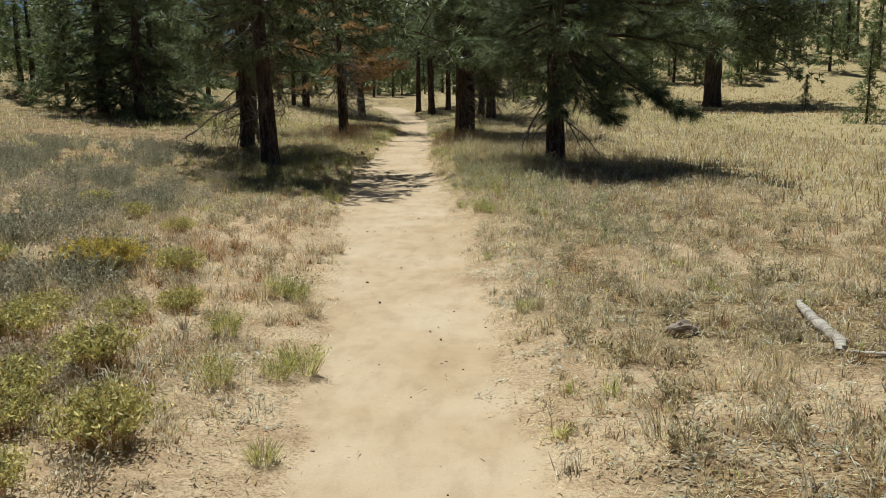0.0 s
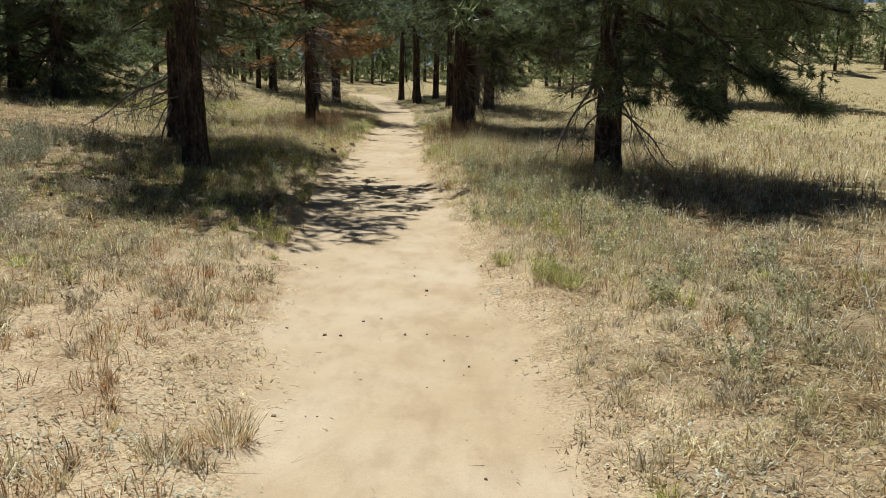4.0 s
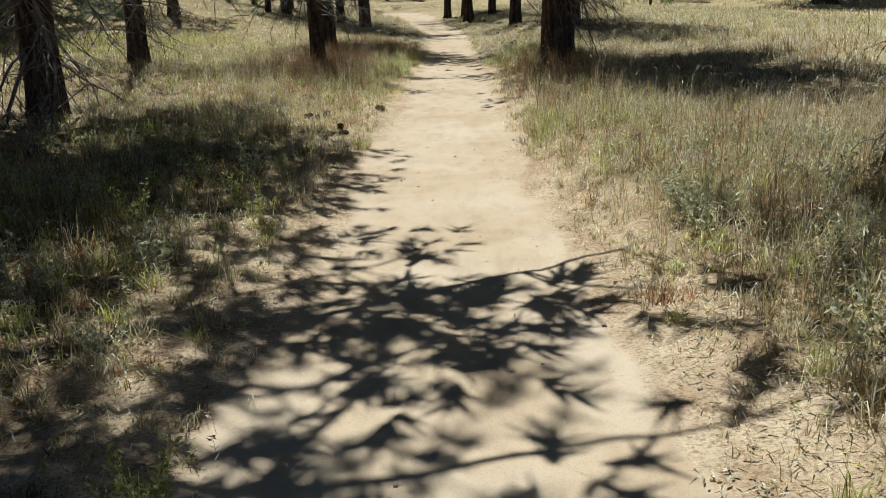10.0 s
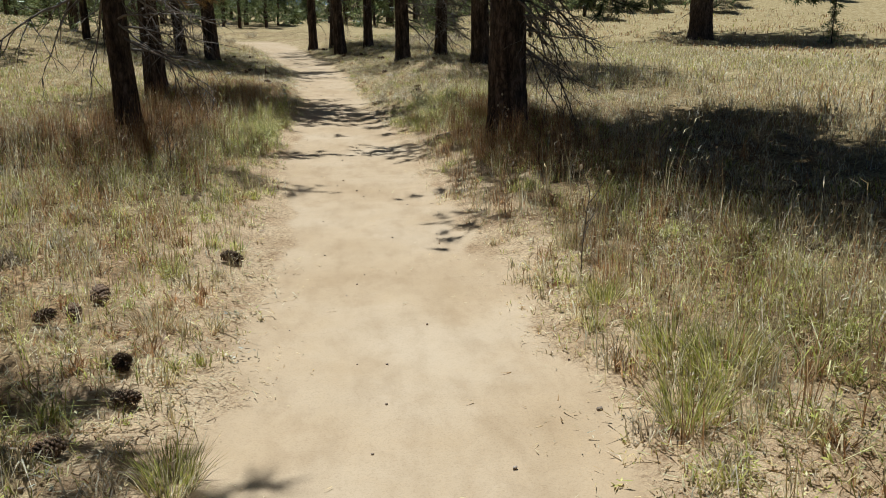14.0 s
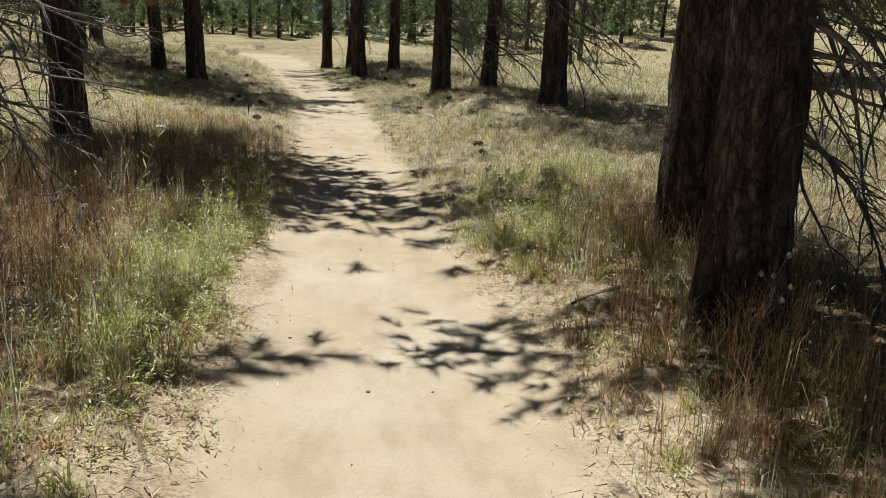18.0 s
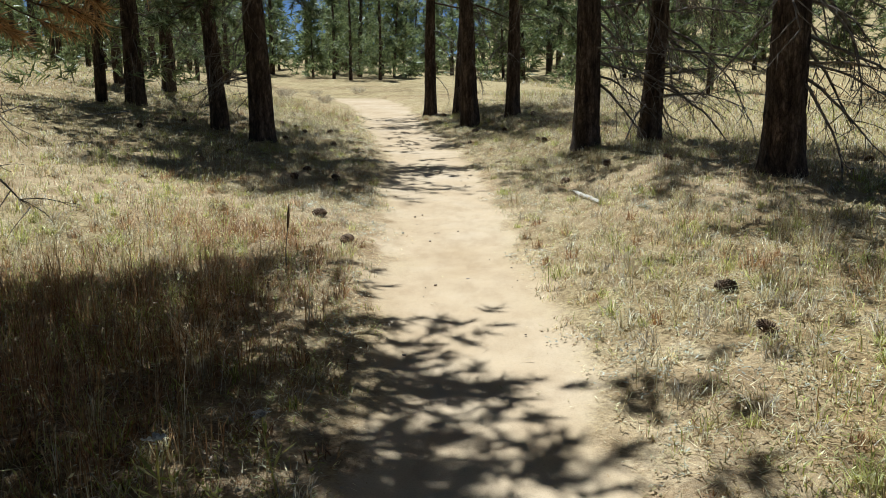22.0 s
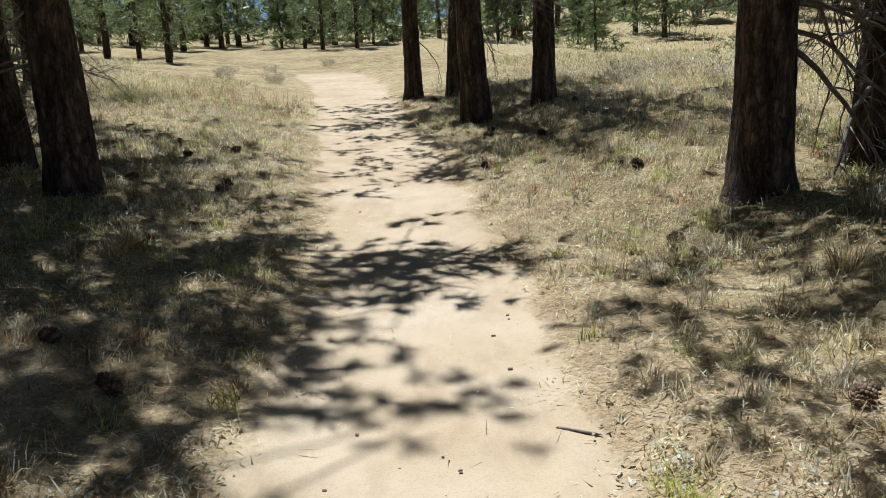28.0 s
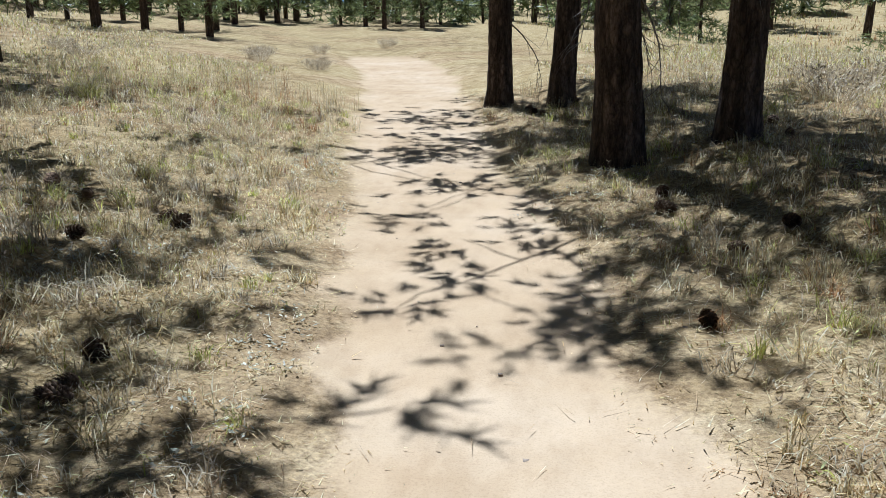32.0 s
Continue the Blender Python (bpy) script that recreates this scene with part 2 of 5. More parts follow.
def bark_material(name, dark, light, red):
    mat, tree, shader = material(name, 0.95, 0.12)
    plates, streak, fine = noise_node(tree, 5, 6, 0.65, (1, 1, 0.3)), noise_node(tree, 14, 5, 0.7, (1, 1, 0.22)), noise_node(tree, 60, 4, 0.7)
    colour = ramp(tree, streak.outputs[0], [(0.3, dark), (0.52, light), (0.72, red)])
    colour = mixed(tree, 0.7, colour, ramp(tree, plates.outputs[0], [(0.35, (0.4, 0.38, 0.37)), (0.65, (1, 1, 1))]), "MULTIPLY")
    colour = mixed(tree, 0.4, colour, ramp(tree, fine.outputs[0], [(0.3, (0.5, 0.5, 0.5)), (0.6, (1, 1, 1))]), "MULTIPLY")
    coord, mapping, cells = tree.nodes.new("ShaderNodeTexCoord"), tree.nodes.new("ShaderNodeMapping"), tree.nodes.new("ShaderNodeTexVoronoi")
    cells.feature = "DISTANCE_TO_EDGE"
    cells.inputs["Scale"].default_value = 24.0
    mapping.inputs["Scale"].default_value = (1, 1, 0.42)
    warp = mixed(tree, 0.25, mapping.outputs[0], plates.outputs["Color"])
    tree.links.new(coord.outputs["Object"], mapping.inputs[0])
    tree.links.new(warp, cells.inputs["Vector"])
    fissure = ramp(tree, cells.outputs["Distance"], [(0.0, (0.45, 0.44, 0.43)), (0.1, (1.0, 1.0, 1.0)), (0.3, (1.55, 1.5, 1.46))])
    colour = mixed(tree, 0.6, colour, fissure, "MULTIPLY")
    tree.links.new(colour, shader.inputs["Base Color"])
    bumped(tree, shader, mixed(tree, 0.5, mixed(tree, 0.4, streak.outputs["Color"], fine.outputs["Color"]), fissure), 1.0, 0.035)
    return mat


def wood_material(name, dark, mid_tone, light):
    mat, tree, shader = material(name, 0.85, 0.2)
    grain, stain = noise_node(tree, 22, 5, 0.65, (0.12, 1, 1)), noise_node(tree, 3, 3)
    colour = ramp(tree, grain.outputs[0], [(0.32, dark), (0.5, mid_tone), (0.68, light)])
    colour = mixed(tree, 0.5, colour, ramp(tree, stain.outputs[0], [(0.35, (0.55, 0.5, 0.45)), (0.6, (1, 1, 1))]), "MULTIPLY")
    tree.links.new(colour, shader.inputs["Base Color"])
    bumped(tree, shader, grain.outputs["Color"], 0.8, 0.01)
    return mat


SOIL = ground_material()
BARK = bark_material("pine_bark", (0.03, 0.022, 0.017), (0.135, 0.1, 0.077), (0.3, 0.22, 0.163))
TWIG = wood_material("dead_twig", (0.09, 0.075, 0.062), (0.2, 0.168, 0.14), (0.36, 0.32, 0.27))
LIMB = wood_material("living_limb", (0.05, 0.036, 0.026), (0.1, 0.072, 0.05), (0.16, 0.115, 0.08))
DRIFT = wood_material("bleached_wood", (0.22, 0.18, 0.14), (0.5, 0.44, 0.36), (0.66, 0.6, 0.5))
NEEDLE = blade_material("green_needles", [(0.0, (0.075, 0.1, 0.04)), (0.5, (0.175, 0.215, 0.09)), (0.85, (0.31, 0.355, 0.18)), (1.0, (0.44, 0.47, 0.3))], 0.5, rough=0.4, gloss=0.6)
BROWN = blade_material("dying_needles", [(0.0, (0.3, 0.165, 0.06)), (0.5, (0.57, 0.36, 0.15)), (1.0, (0.74, 0.54, 0.28))], 0.42)
FAR_NEEDLE = blade_material("far_needles", [(0.0, (0.09, 0.12, 0.045)), (0.5, (0.2, 0.24, 0.09)), (1.0, (0.36, 0.4, 0.17))], 0.5, rough=0.42, gloss=0.6)
STRAW = blade_material("straw", [(0.0, (0.4, 0.3, 0.135)), (0.35, (0.63, 0.51, 0.26)), (0.7, (0.77, 0.68, 0.43)), (1.0, (0.85, 0.8, 0.62))], 0.5)
GREY = blade_material("grey_forb", [(0.0, (0.31, 0.24, 0.14)), (0.4, (0.52, 0.43, 0.28)), (0.75, (0.66, 0.57, 0.41)), (1.0, (0.78, 0.72, 0.57))], 0.5)
GREEN = blade_material("green_blade", [(0.0, (0.3, 0.33, 0.06)), (0.4, (0.55, 0.55, 0.13)), (0.75, (0.74, 0.69, 0.27)), (1.0, (0.83, 0.78, 0.48))], 0.42)
RUSSET = blade_material("russet_grass", [(0.0, (0.23, 0.11, 0.045)), (0.4, (0.45, 0.255, 0.108)), (0.8, (0.59, 0.38, 0.185)), (1.0, (0.68, 0.53, 0.32))], 0.5)
LEAFY = blade_material("leafy_weed", [(0.0, (0.38, 0.37, 0.17)), (0.5, (0.61, 0.59, 0.32)), (1.0, (0.78, 0.76, 0.55))], 0.42)
SAGE = blade_material("rabbitbrush_leaf", [(0.0, (0.36, 0.34, 0.11)), (0.5, (0.6, 0.55, 0.2)), (0.85, (0.73, 0.65, 0.27)), (1.0, (0.8, 0.68, 0.27))], 0.58)
BLOOM = blade_material("yellow_bloom", [(0.0, (0.55, 0.42, 0.08)), (0.6, (0.74, 0.57, 0.11)), (1.0, (0.82, 0.67, 0.17))], 0.4)
WHITE = blade_material("yarrow_bloom", [(0.0, (0.62, 0.6, 0.5)), (1.0, (0.8, 0.78, 0.7))], 0.2)
FALLEN = blade_material("fallen_needles", [(0.0, (0.42, 0.27, 0.14)), (0.4, (0.6, 0.44, 0.25)), (0.8, (0.74, 0.61, 0.41)), (1.0, (0.84, 0.76, 0.58))], 0.5)
PALE = blade_material("pale_forb_leaf", [(0.0, (0.4, 0.4, 0.27)), (0.4, (0.55, 0.55, 0.42)), (0.8, (0.68, 0.68, 0.56)), (1.0, (0.6, 0.57, 0.36))], 0.4)
OLIVE = blade_material("grey_olive_leaf", [(0.0, (0.2, 0.19, 0.12)), (0.5, (0.34, 0.32, 0.2)), (1.0, (0.52, 0.49, 0.35))], 0.55)
FORB = blade_material("forb_leaf", [(0.0, (0.3, 0.25, 0.11)), (0.5, (0.5, 0.43, 0.23)), (1.0, (0.71, 0.64, 0.45))], 0.5)
THATCH = blade_material("thatch", [(0.0, (0.36, 0.22, 0.09)), (0.16, (0.58, 0.43, 0.2)), (0.45, (0.74, 0.63, 0.34)), (0.68, (0.84, 0.78, 0.55)), (0.84, (0.62, 0.57, 0.25)), (1.0, (0.72, 0.7, 0.52))], 0.5)
CONE = wood_material("cone_scale", (0.07, 0.043, 0.027), (0.17, 0.108, 0.066), (0.34, 0.235, 0.15))
STONE = wood_material("small_stone", (0.16, 0.12, 0.09), (0.34, 0.27, 0.2), (0.5, 0.42, 0.33))


# ---- mesh helpers ----
def sheet(name, verts, faces, mat=None, smooth_shaded=False):
    """A mesh from numpy arrays: verts (n, 3) and a list of face index arrays (m, k)."""
    me = bpy.data.meshes.new(name)
    verts = np.ascontiguousarray(verts, np.float32)
    loops = np.concatenate([f.ravel() for f in faces]).astype(np.int32)
    sizes = np.concatenate([np.full(len(f), f.shape[1], np.int32) for f in faces])
    me.vertices.add(len(verts))
    me.vertices.foreach_set("co", verts.ravel())
    me.loops.add(len(loops))
    me.loops.foreach_set("vertex_index", loops)
    me.polygons.add(len(sizes))
    me.polygons.foreach_set("loop_start", np.r_[0, np.cumsum(sizes)[:-1]].astype(np.int32))
    me.polygons.foreach_set("loop_total", sizes)
    if smooth_shaded:
        me.polygons.foreach_set("use_smooth", np.ones(len(sizes), bool))
    me.update(calc_edges=True)
    if mat:
        me.materials.append(mat)
    return me


class Soup:
    """Gathers pieces of one mesh."""

    def __init__(self):
        self.v, self.f, self.n = [], [], 0

    def add(self, verts, *faces):
        self.v.append(np.asarray(verts, float))
        self.f += [np.asarray(f, int) + self.n for f in faces]
        self.n += len(verts)

    def mesh(self, name, mat, smooth_shaded=False):
        by = {}
        for f in self.f:
            by.setdefault(f.shape[1], []).append(f)
        return sheet(name, np.concatenate(self.v), [np.concatenate(some) for some in by.values()], mat, smooth_shaded)


def tube(soup, points, radii, sides=5):
    points, radii = np.asarray(points, float), np.asarray(radii, float)
    along = np.gradient(points, axis=0)
    along /= np.linalg.norm(along, axis=1, keepdims=True) + 1e-9
    ref = np.array([0.31, 0.2, 0.93]) if abs(along[0, 2]) < 0.8 else np.array([1.0, 0.1, 0.05])
    a = np.cross(along, ref)
    a /= np.linalg.norm(a, axis=1, keepdims=True) + 1e-9
    b = np.cross(along, a)
    turn = np.linspace(0, 2 * np.pi, sides, endpoint=False)
    ring = points[:, None] + radii[:, None, None] * (np.cos(turn)[None, :, None] * a[:, None] + np.sin(turn)[None, :, None] * b[:, None])
    n = len(points)
    i, j = np.meshgrid(np.arange(n - 1), np.arange(sides), indexing="ij")
    k = (j + 1) % sides
    quads = np.stack([i * sides + j, i * sides + k, (i + 1) * sides + k, (i + 1) * sides + j], -1).reshape(-1, 4)
    soup.add(ring.reshape(-1, 3), quads, np.arange(sides)[None, ::-1], (n - 1) * sides + np.arange(sides)[None])


def part(name, mesh, parent, m=None, label=""):
    ob = new(name, mesh)
    ob.parent = parent
    if m is not None:
        ob.matrix_local = m
    return tagged(ob, label) if label else ob


def thing(name, label, category, group="", kind="", m=None, mesh=None):
    ob = new(name, mesh)
    if m is not None:
        ob.matrix_world = m
    return tagged(ob, label, category, group, kind)


def at(x, y, dz=0.0, turn=0.0, scale=1.0, rx=0.0, ry=0.0):
    return pose(x, y, float(ground(x, y)) + dz, rx, ry, turn) @ Matrix.Scale(scale, 4)


# ---- ground: one sheet, finer along the trail ----
def build_ground():
    inner = np.arange(-3.2, 3.21, 0.07)
    outer = 3.2 + np.cumsum(0.08 * 1.09 ** np.arange(72))
    u = np.r_[-outer[::-1], inner, outer]
    y = np.r_[-60, -40, -25, -15, np.arange(-9, 56, 0.11), 56 + np.cumsum(0.16 * 1.07 ** np.arange(76))]
    U, Y = np.meshgrid(u, y)
    X = trail_mid(Y) * smooth(40 - np.abs(U), 0, 30) + U
    Z = ground(X, Y)
    off = X - trail_mid(Y)
    edge = np.abs(off) - trail_half(Y)
    Z = Z + (0.02 * (lattice(X, Y, 0.23, 11) - 0.5) + 0.012 * (lattice(X, Y, 0.11, 12) - 0.5)) * smooth(50 - Y, 0, 7)
    worn = 1 - smooth(edge + 0.22 * (lattice(X, Y, 0.7, 21) - 0.5) + 0.2 * (lattice(X, Y, 0.27, 24) - 0.5), -0.24, 0.2)
    worn *= smooth(66 - Y, 0, 5)
    meadow = np.maximum(np.maximum(smooth(off, 3.0, 8.0), 0.75 * smooth(-off, 10, 30)), smooth(Y, 29.5, 33) * (0.62 + 0.33 * smooth(Y, 46, 54)) * (0.4 + 0.6 * smooth(lattice(X, Y, 1.3, 27), 0.3, 0.7)) * (1 - worn)) * 0.85
    rows, cols = U.shape
    i, j = np.meshgrid(np.arange(rows - 1), np.arange(cols - 1), indexing="ij")
    quads = np.stack([i * cols + j, i * cols + j + 1, (i + 1) * cols + j + 1, (i + 1) * cols + j], -1).reshape(-1, 4)
    me = sheet("ground", np.stack([X, Y, Z], -1).reshape(-1, 3), [quads], SOIL, True)
    skirt = 0.85 * (1 - smooth(edge + 0.5 * (lattice(X, Y, 0.6, 22) - 0.5), 0.25, 1.0))
    skirt = skirt * (1 - 0.5 * smooth(Y, 30, 33)) * smooth(64 - Y, 0, 3)
    skirt = np.maximum(skirt, 0.9 * smooth(np.exp(-(((X + 2.5) / 1.3) ** 2) - ((Y - 8.5) / 4.5) ** 2) + 0.5 * (lattice(X, Y, 0.8, 23) - 0.5), 0.35, 0.7))
    skirt = np.maximum(skirt, 0.75 * smooth(lattice(X, Y, 0.9, 25), 0.45, 0.7) * (1 - smooth(Y, 11, 15)))
    skirt = np.maximum(skirt, 0.6 * smooth(Y, 34.8, 36) * (1 - smooth(Y, 38, 40)) * (1 - smooth(np.abs(off), 3.5, 6)))
    for name, values in (("worn", worn), ("meadow", meadow), ("skirt", skirt)):
        me.attributes.new(name, "FLOAT", "POINT").data.foreach_set("value", values.ravel().astype(np.float32))
    tagged(new("ground", me), "dry sandy forest ground with a pale worn footpath", "ground", kind="structure")


build_ground()


# ---- pines ----
def wander(rng, start, way, length, steps, bend, pull):
    """Points of a crooked limb that starts along way; pull is added to the direction at each step."""
    pts, d = [np.array(start, float)], np.array(way, float)
    d /= np.linalg.norm(d)
    for n in range(steps):
        d = d + rng.normal(0, bend, 3) + np.array([0, 0, pull[0] + (pull[1] - pull[0]) * n / steps])
        d /= np.linalg.norm(d)
        pts.append(pts[-1] + d * length / steps)
    return np.array(pts)


def needle_tufts(rng, places, ways, count, length, width, back=0.11):
    """Long needles spreading from twig ends, one thin blade each."""
    n = len(places) * count
    p, w = np.repeat(places, count, 0), np.repeat(ways, count, 0)
    spread = rng.normal(0, 1, (n, 3))
    spread -= (spread * w).sum(1, keepdims=True) * w
    spread /= np.linalg.norm(spread, axis=1, keepdims=True) + 1e-9
    angle = rng.uniform(0.15, 1.5, (n, 1))
    d = w * np.cos(angle) + spread * np.sin(angle) + np.array([0, 0, -0.08])
    far = length * rng.uniform(0.7, 1.15, (n, 1))
    p = p - w * rng.uniform(0, back, (n, 1))
    side = np.cross(d, rng.normal(0, 1, (n, 3)))
    side /= np.linalg.norm(side, axis=1, keepdims=True) + 1e-9
    v = np.stack([p - side * width, p + side * width, p + d * far], 1).reshape(-1, 3)
    return v, np.arange(3 * n).reshape(-1, 3)


def bough_meshes(seed, brown=False, fine=False):
    """A bough 1.9 m long along +x: the limb with its twigs, and its needles."""
    rng = np.random.default_rng(seed)
    wood = Soup()
    spine = wander(rng, (0, 0, 0), (1, 0, -0.12), 1.9, 12, 0.09, (-0.035, 0.07))
    tube(wood, spine, np.linspace(0.026, 0.006, 13), 5)
    places, ways = [], []
    for k in range(3, 13):
        for s in (-1, 1):
            if rng.random() < 0.16:
                continue
            way = spine[min(k + 1, 12)] - spine[k - 1]
            way = way / np.linalg.norm(way)
            out = way * 0.75 + np.array([0, s * rng.uniform(0.55, 1.0), rng.uniform(-0.35, 0.35)])
            long = rng.uniform(0.28, 0.62) * (1.25 - 0.06 * k)
            twig = wander(rng, spine[k], out, long, 5, 0.12, (-0.03, 0.12))
            tube(wood, twig[[0, 2, 5]], np.array([0.008, 0.006, 0.003]), 3)
            for q in (3, 4, 5):
                d = twig[q] - twig[q - 1]
                places.append(twig[q])
                ways.append(d / np.linalg.norm(d))
    for k in (9, 10, 11, 12):
        d = spine[k] - spine[k - 1]
        places.append(spine[k])
        ways.append(d / np.linalg.norm(d))
    places, ways = np.array(places), np.array(ways)
    pick = rng.random(len(places)) < (0.8 if brown else 0.95)
    count, long, wide = (30, 0.15, 0.0068) if brown else (42, 0.165, 0.0034) if fine else (20, 0.15, 0.0082)
    v, f = needle_tufts(rng, places[pick], ways[pick], count, long, wide)
    return wood.mesh("bough", LIMB, True), sheet("needles", v, [f], BROWN if brown else NEEDLE)


def spray_meshes(seed):
    """A bough of the upper crown, 1.9 m long along +x: a limb with loose clumps of needles all round it."""
    rng = np.random.default_rng(seed)
    wood = Soup()
    spine = wander(rng, (0, 0, 0), (1, 0, -0.05), 1.9, 8, 0.1, (-0.02, 0.06))
    tube(wood, spine, np.linspace(0.026, 0.006, 9), 3)
    clumps, each = 9, 10
    n = clumps * each
    t = np.r_[rng.uniform(2.5, 7.2, clumps - 2), 7.4, 8.0]
    k = t.astype(int).clip(0, 7)
    middle = spine[k] + (spine[k + 1] - spine[k]) * (t - k)[:, None]
    away = np.stack([rng.normal(0.05, 0.1, clumps), rng.normal(0, 0.36, clumps), rng.normal(0.04, 0.16, clumps)], 1) * (0.5 + 0.08 * t)[:, None]
    for m, w in zip(middle, away):
        tube(wood, [m, m + 0.6 * w, m + w], [0.008, 0.006, 0.003], 3)
    off = rng.normal(0, 0.125, (n, 3)) * [1.15, 1.15, 0.75]
    places = np.repeat(middle + away, each, 0) + off
    ways = off * 4 + np.repeat(away, each, 0) + np.array([0.3, 0, 0.15])
    ways /= np.linalg.norm(ways, axis=1, keepdims=True)
    v, f = needle_tufts(rng, places, ways, 16, 0.105, 0.0105, 0.09)
    return wood.mesh("bough", LIMB, True), sheet("needles", v, [f], NEEDLE)


def dead_branch_mesh(seed, droop):
    """A bare grey branch about 1.5 m long along +x, with hanging twigs."""
    rng = np.random.default_rng(seed)
    wood = Soup()
    long = rng.uniform(1.1, 1.7)
    spine = wander(rng, (0, 0, 0), (1, 0, 0.1 - 0.5 * droop), long, 10, 0.12, (-0.1 * droop, -0.02))
    tube(wood, spine, np.linspace(0.019, 0.004, 11), 5)
    for k in range(3, 11):
        for s in range(int(rng.integers(1, 3))):
            out = (spine[k] - spine[k - 1]) / np.linalg.norm(spine[k] - spine[k - 1]) * 0.6
            out = out + np.array([0, rng.choice((-1, 1)) * rng.uniform(0.3, 1.0), rng.uniform(-0.8, 0.3)])
            twig = wander(rng, spine[k], out, rng.uniform(0.2, 0.6), 5, 0.16, (-0.12 * droop, -0.05))
            tube(wood, twig, np.linspace(0.0065, 0.0022, 6), 3)
            if rng.random() < 0.6:
                small = wander(rng, twig[3], out + rng.normal(0, 0.6, 3), rng.uniform(0.1, 0.28), 3, 0.15, (-0.1, -0.05))
                tube(wood, small, np.linspace(0.0035, 0.0018, 4), 3)
    return wood.mesh("dead_branch", TWIG, True)


BOUGHS = [bough_meshes(40 + k) for k in range(6)]
FINE_BOUGHS = [bough_meshes(70 + k, fine=True) for k in range(5)]
HIGH_BOUGHS = [spray_meshes(50 + k) for k in range(5)]
BROWN_BOUGHS = [bough_meshes(60 + k, True) for k in range(3)]
DEAD = [dead_branch_mesh(80 + k, 0.3 + 0.22 * (k % 4)) for k in range(9)]


def trunk_mesh(seed, radius, height, lean):
    """A tapered trunk with flared foot and bark in long raised plates."""
    rng = np.random.default_rng(seed)
    sides = 28
    z = np.r_[np.arange(-0.25, 2.6, 0.05), np.arange(2.6, height, 0.3), height]
    T, Z = np.meshgrid(np.linspace(0, 2 * np.pi, sides, endpoint=False), z)
    r = radius * (1 - 0.9 * np.clip(Z / height, 0, 1)) + radius * 0.38 * np.exp(-np.clip(Z + 0.1, 0, 9) / 0.2) * (1 + 0.35 * np.sin(3 * T + seed) + 0.2 * np.sin(5 * T + 2 * seed))
    cx, cy = np.cos(T), np.sin(T)
    plates = np.abs(lattice(cx * 3 + seed, cy * 3 + Z * 0.9, 0.42, seed) - 0.5) * 2
    ridges = lattice(T * 3.2 + np.sin(Z * 2.2) * 0.4, Z, 0.33, seed + 1) * smooth(np.abs(T - np.pi), 3.15, 2.7)
    fine = lattice(cx * 9 + 4, cy * 9 + Z * 2.6, 0.24, seed + 2)
    r = r * (1 + 0.1 * (plates - 0.5) + 0.09 * (ridges - 0.3) + 0.06 * (fine - 0.5))
    bow = 0.06 * np.sin(Z * 0.55 + seed) * np.clip(Z, 0, 9) / 4
    X = r * cx + np.tan(lean[0]) * Z + bow
    Y = r * cy + np.tan(lean[1]) * Z
    rows = len(z)
    i, j = np.meshgrid(np.arange(rows - 1), np.arange(sides), indexing="ij")
    k = (j + 1) % sides
    quads = np.stack([i * sides + j, i * sides + k, (i + 1) * sides + k, (i + 1) * sides + j], -1).reshape(-1, 4)
    me = sheet("trunk", np.stack([X, Y, Z], -1).reshape(-1, 3), [quads, (rows - 1) * sides + np.arange(sides)[None]], BARK, True)
    return me


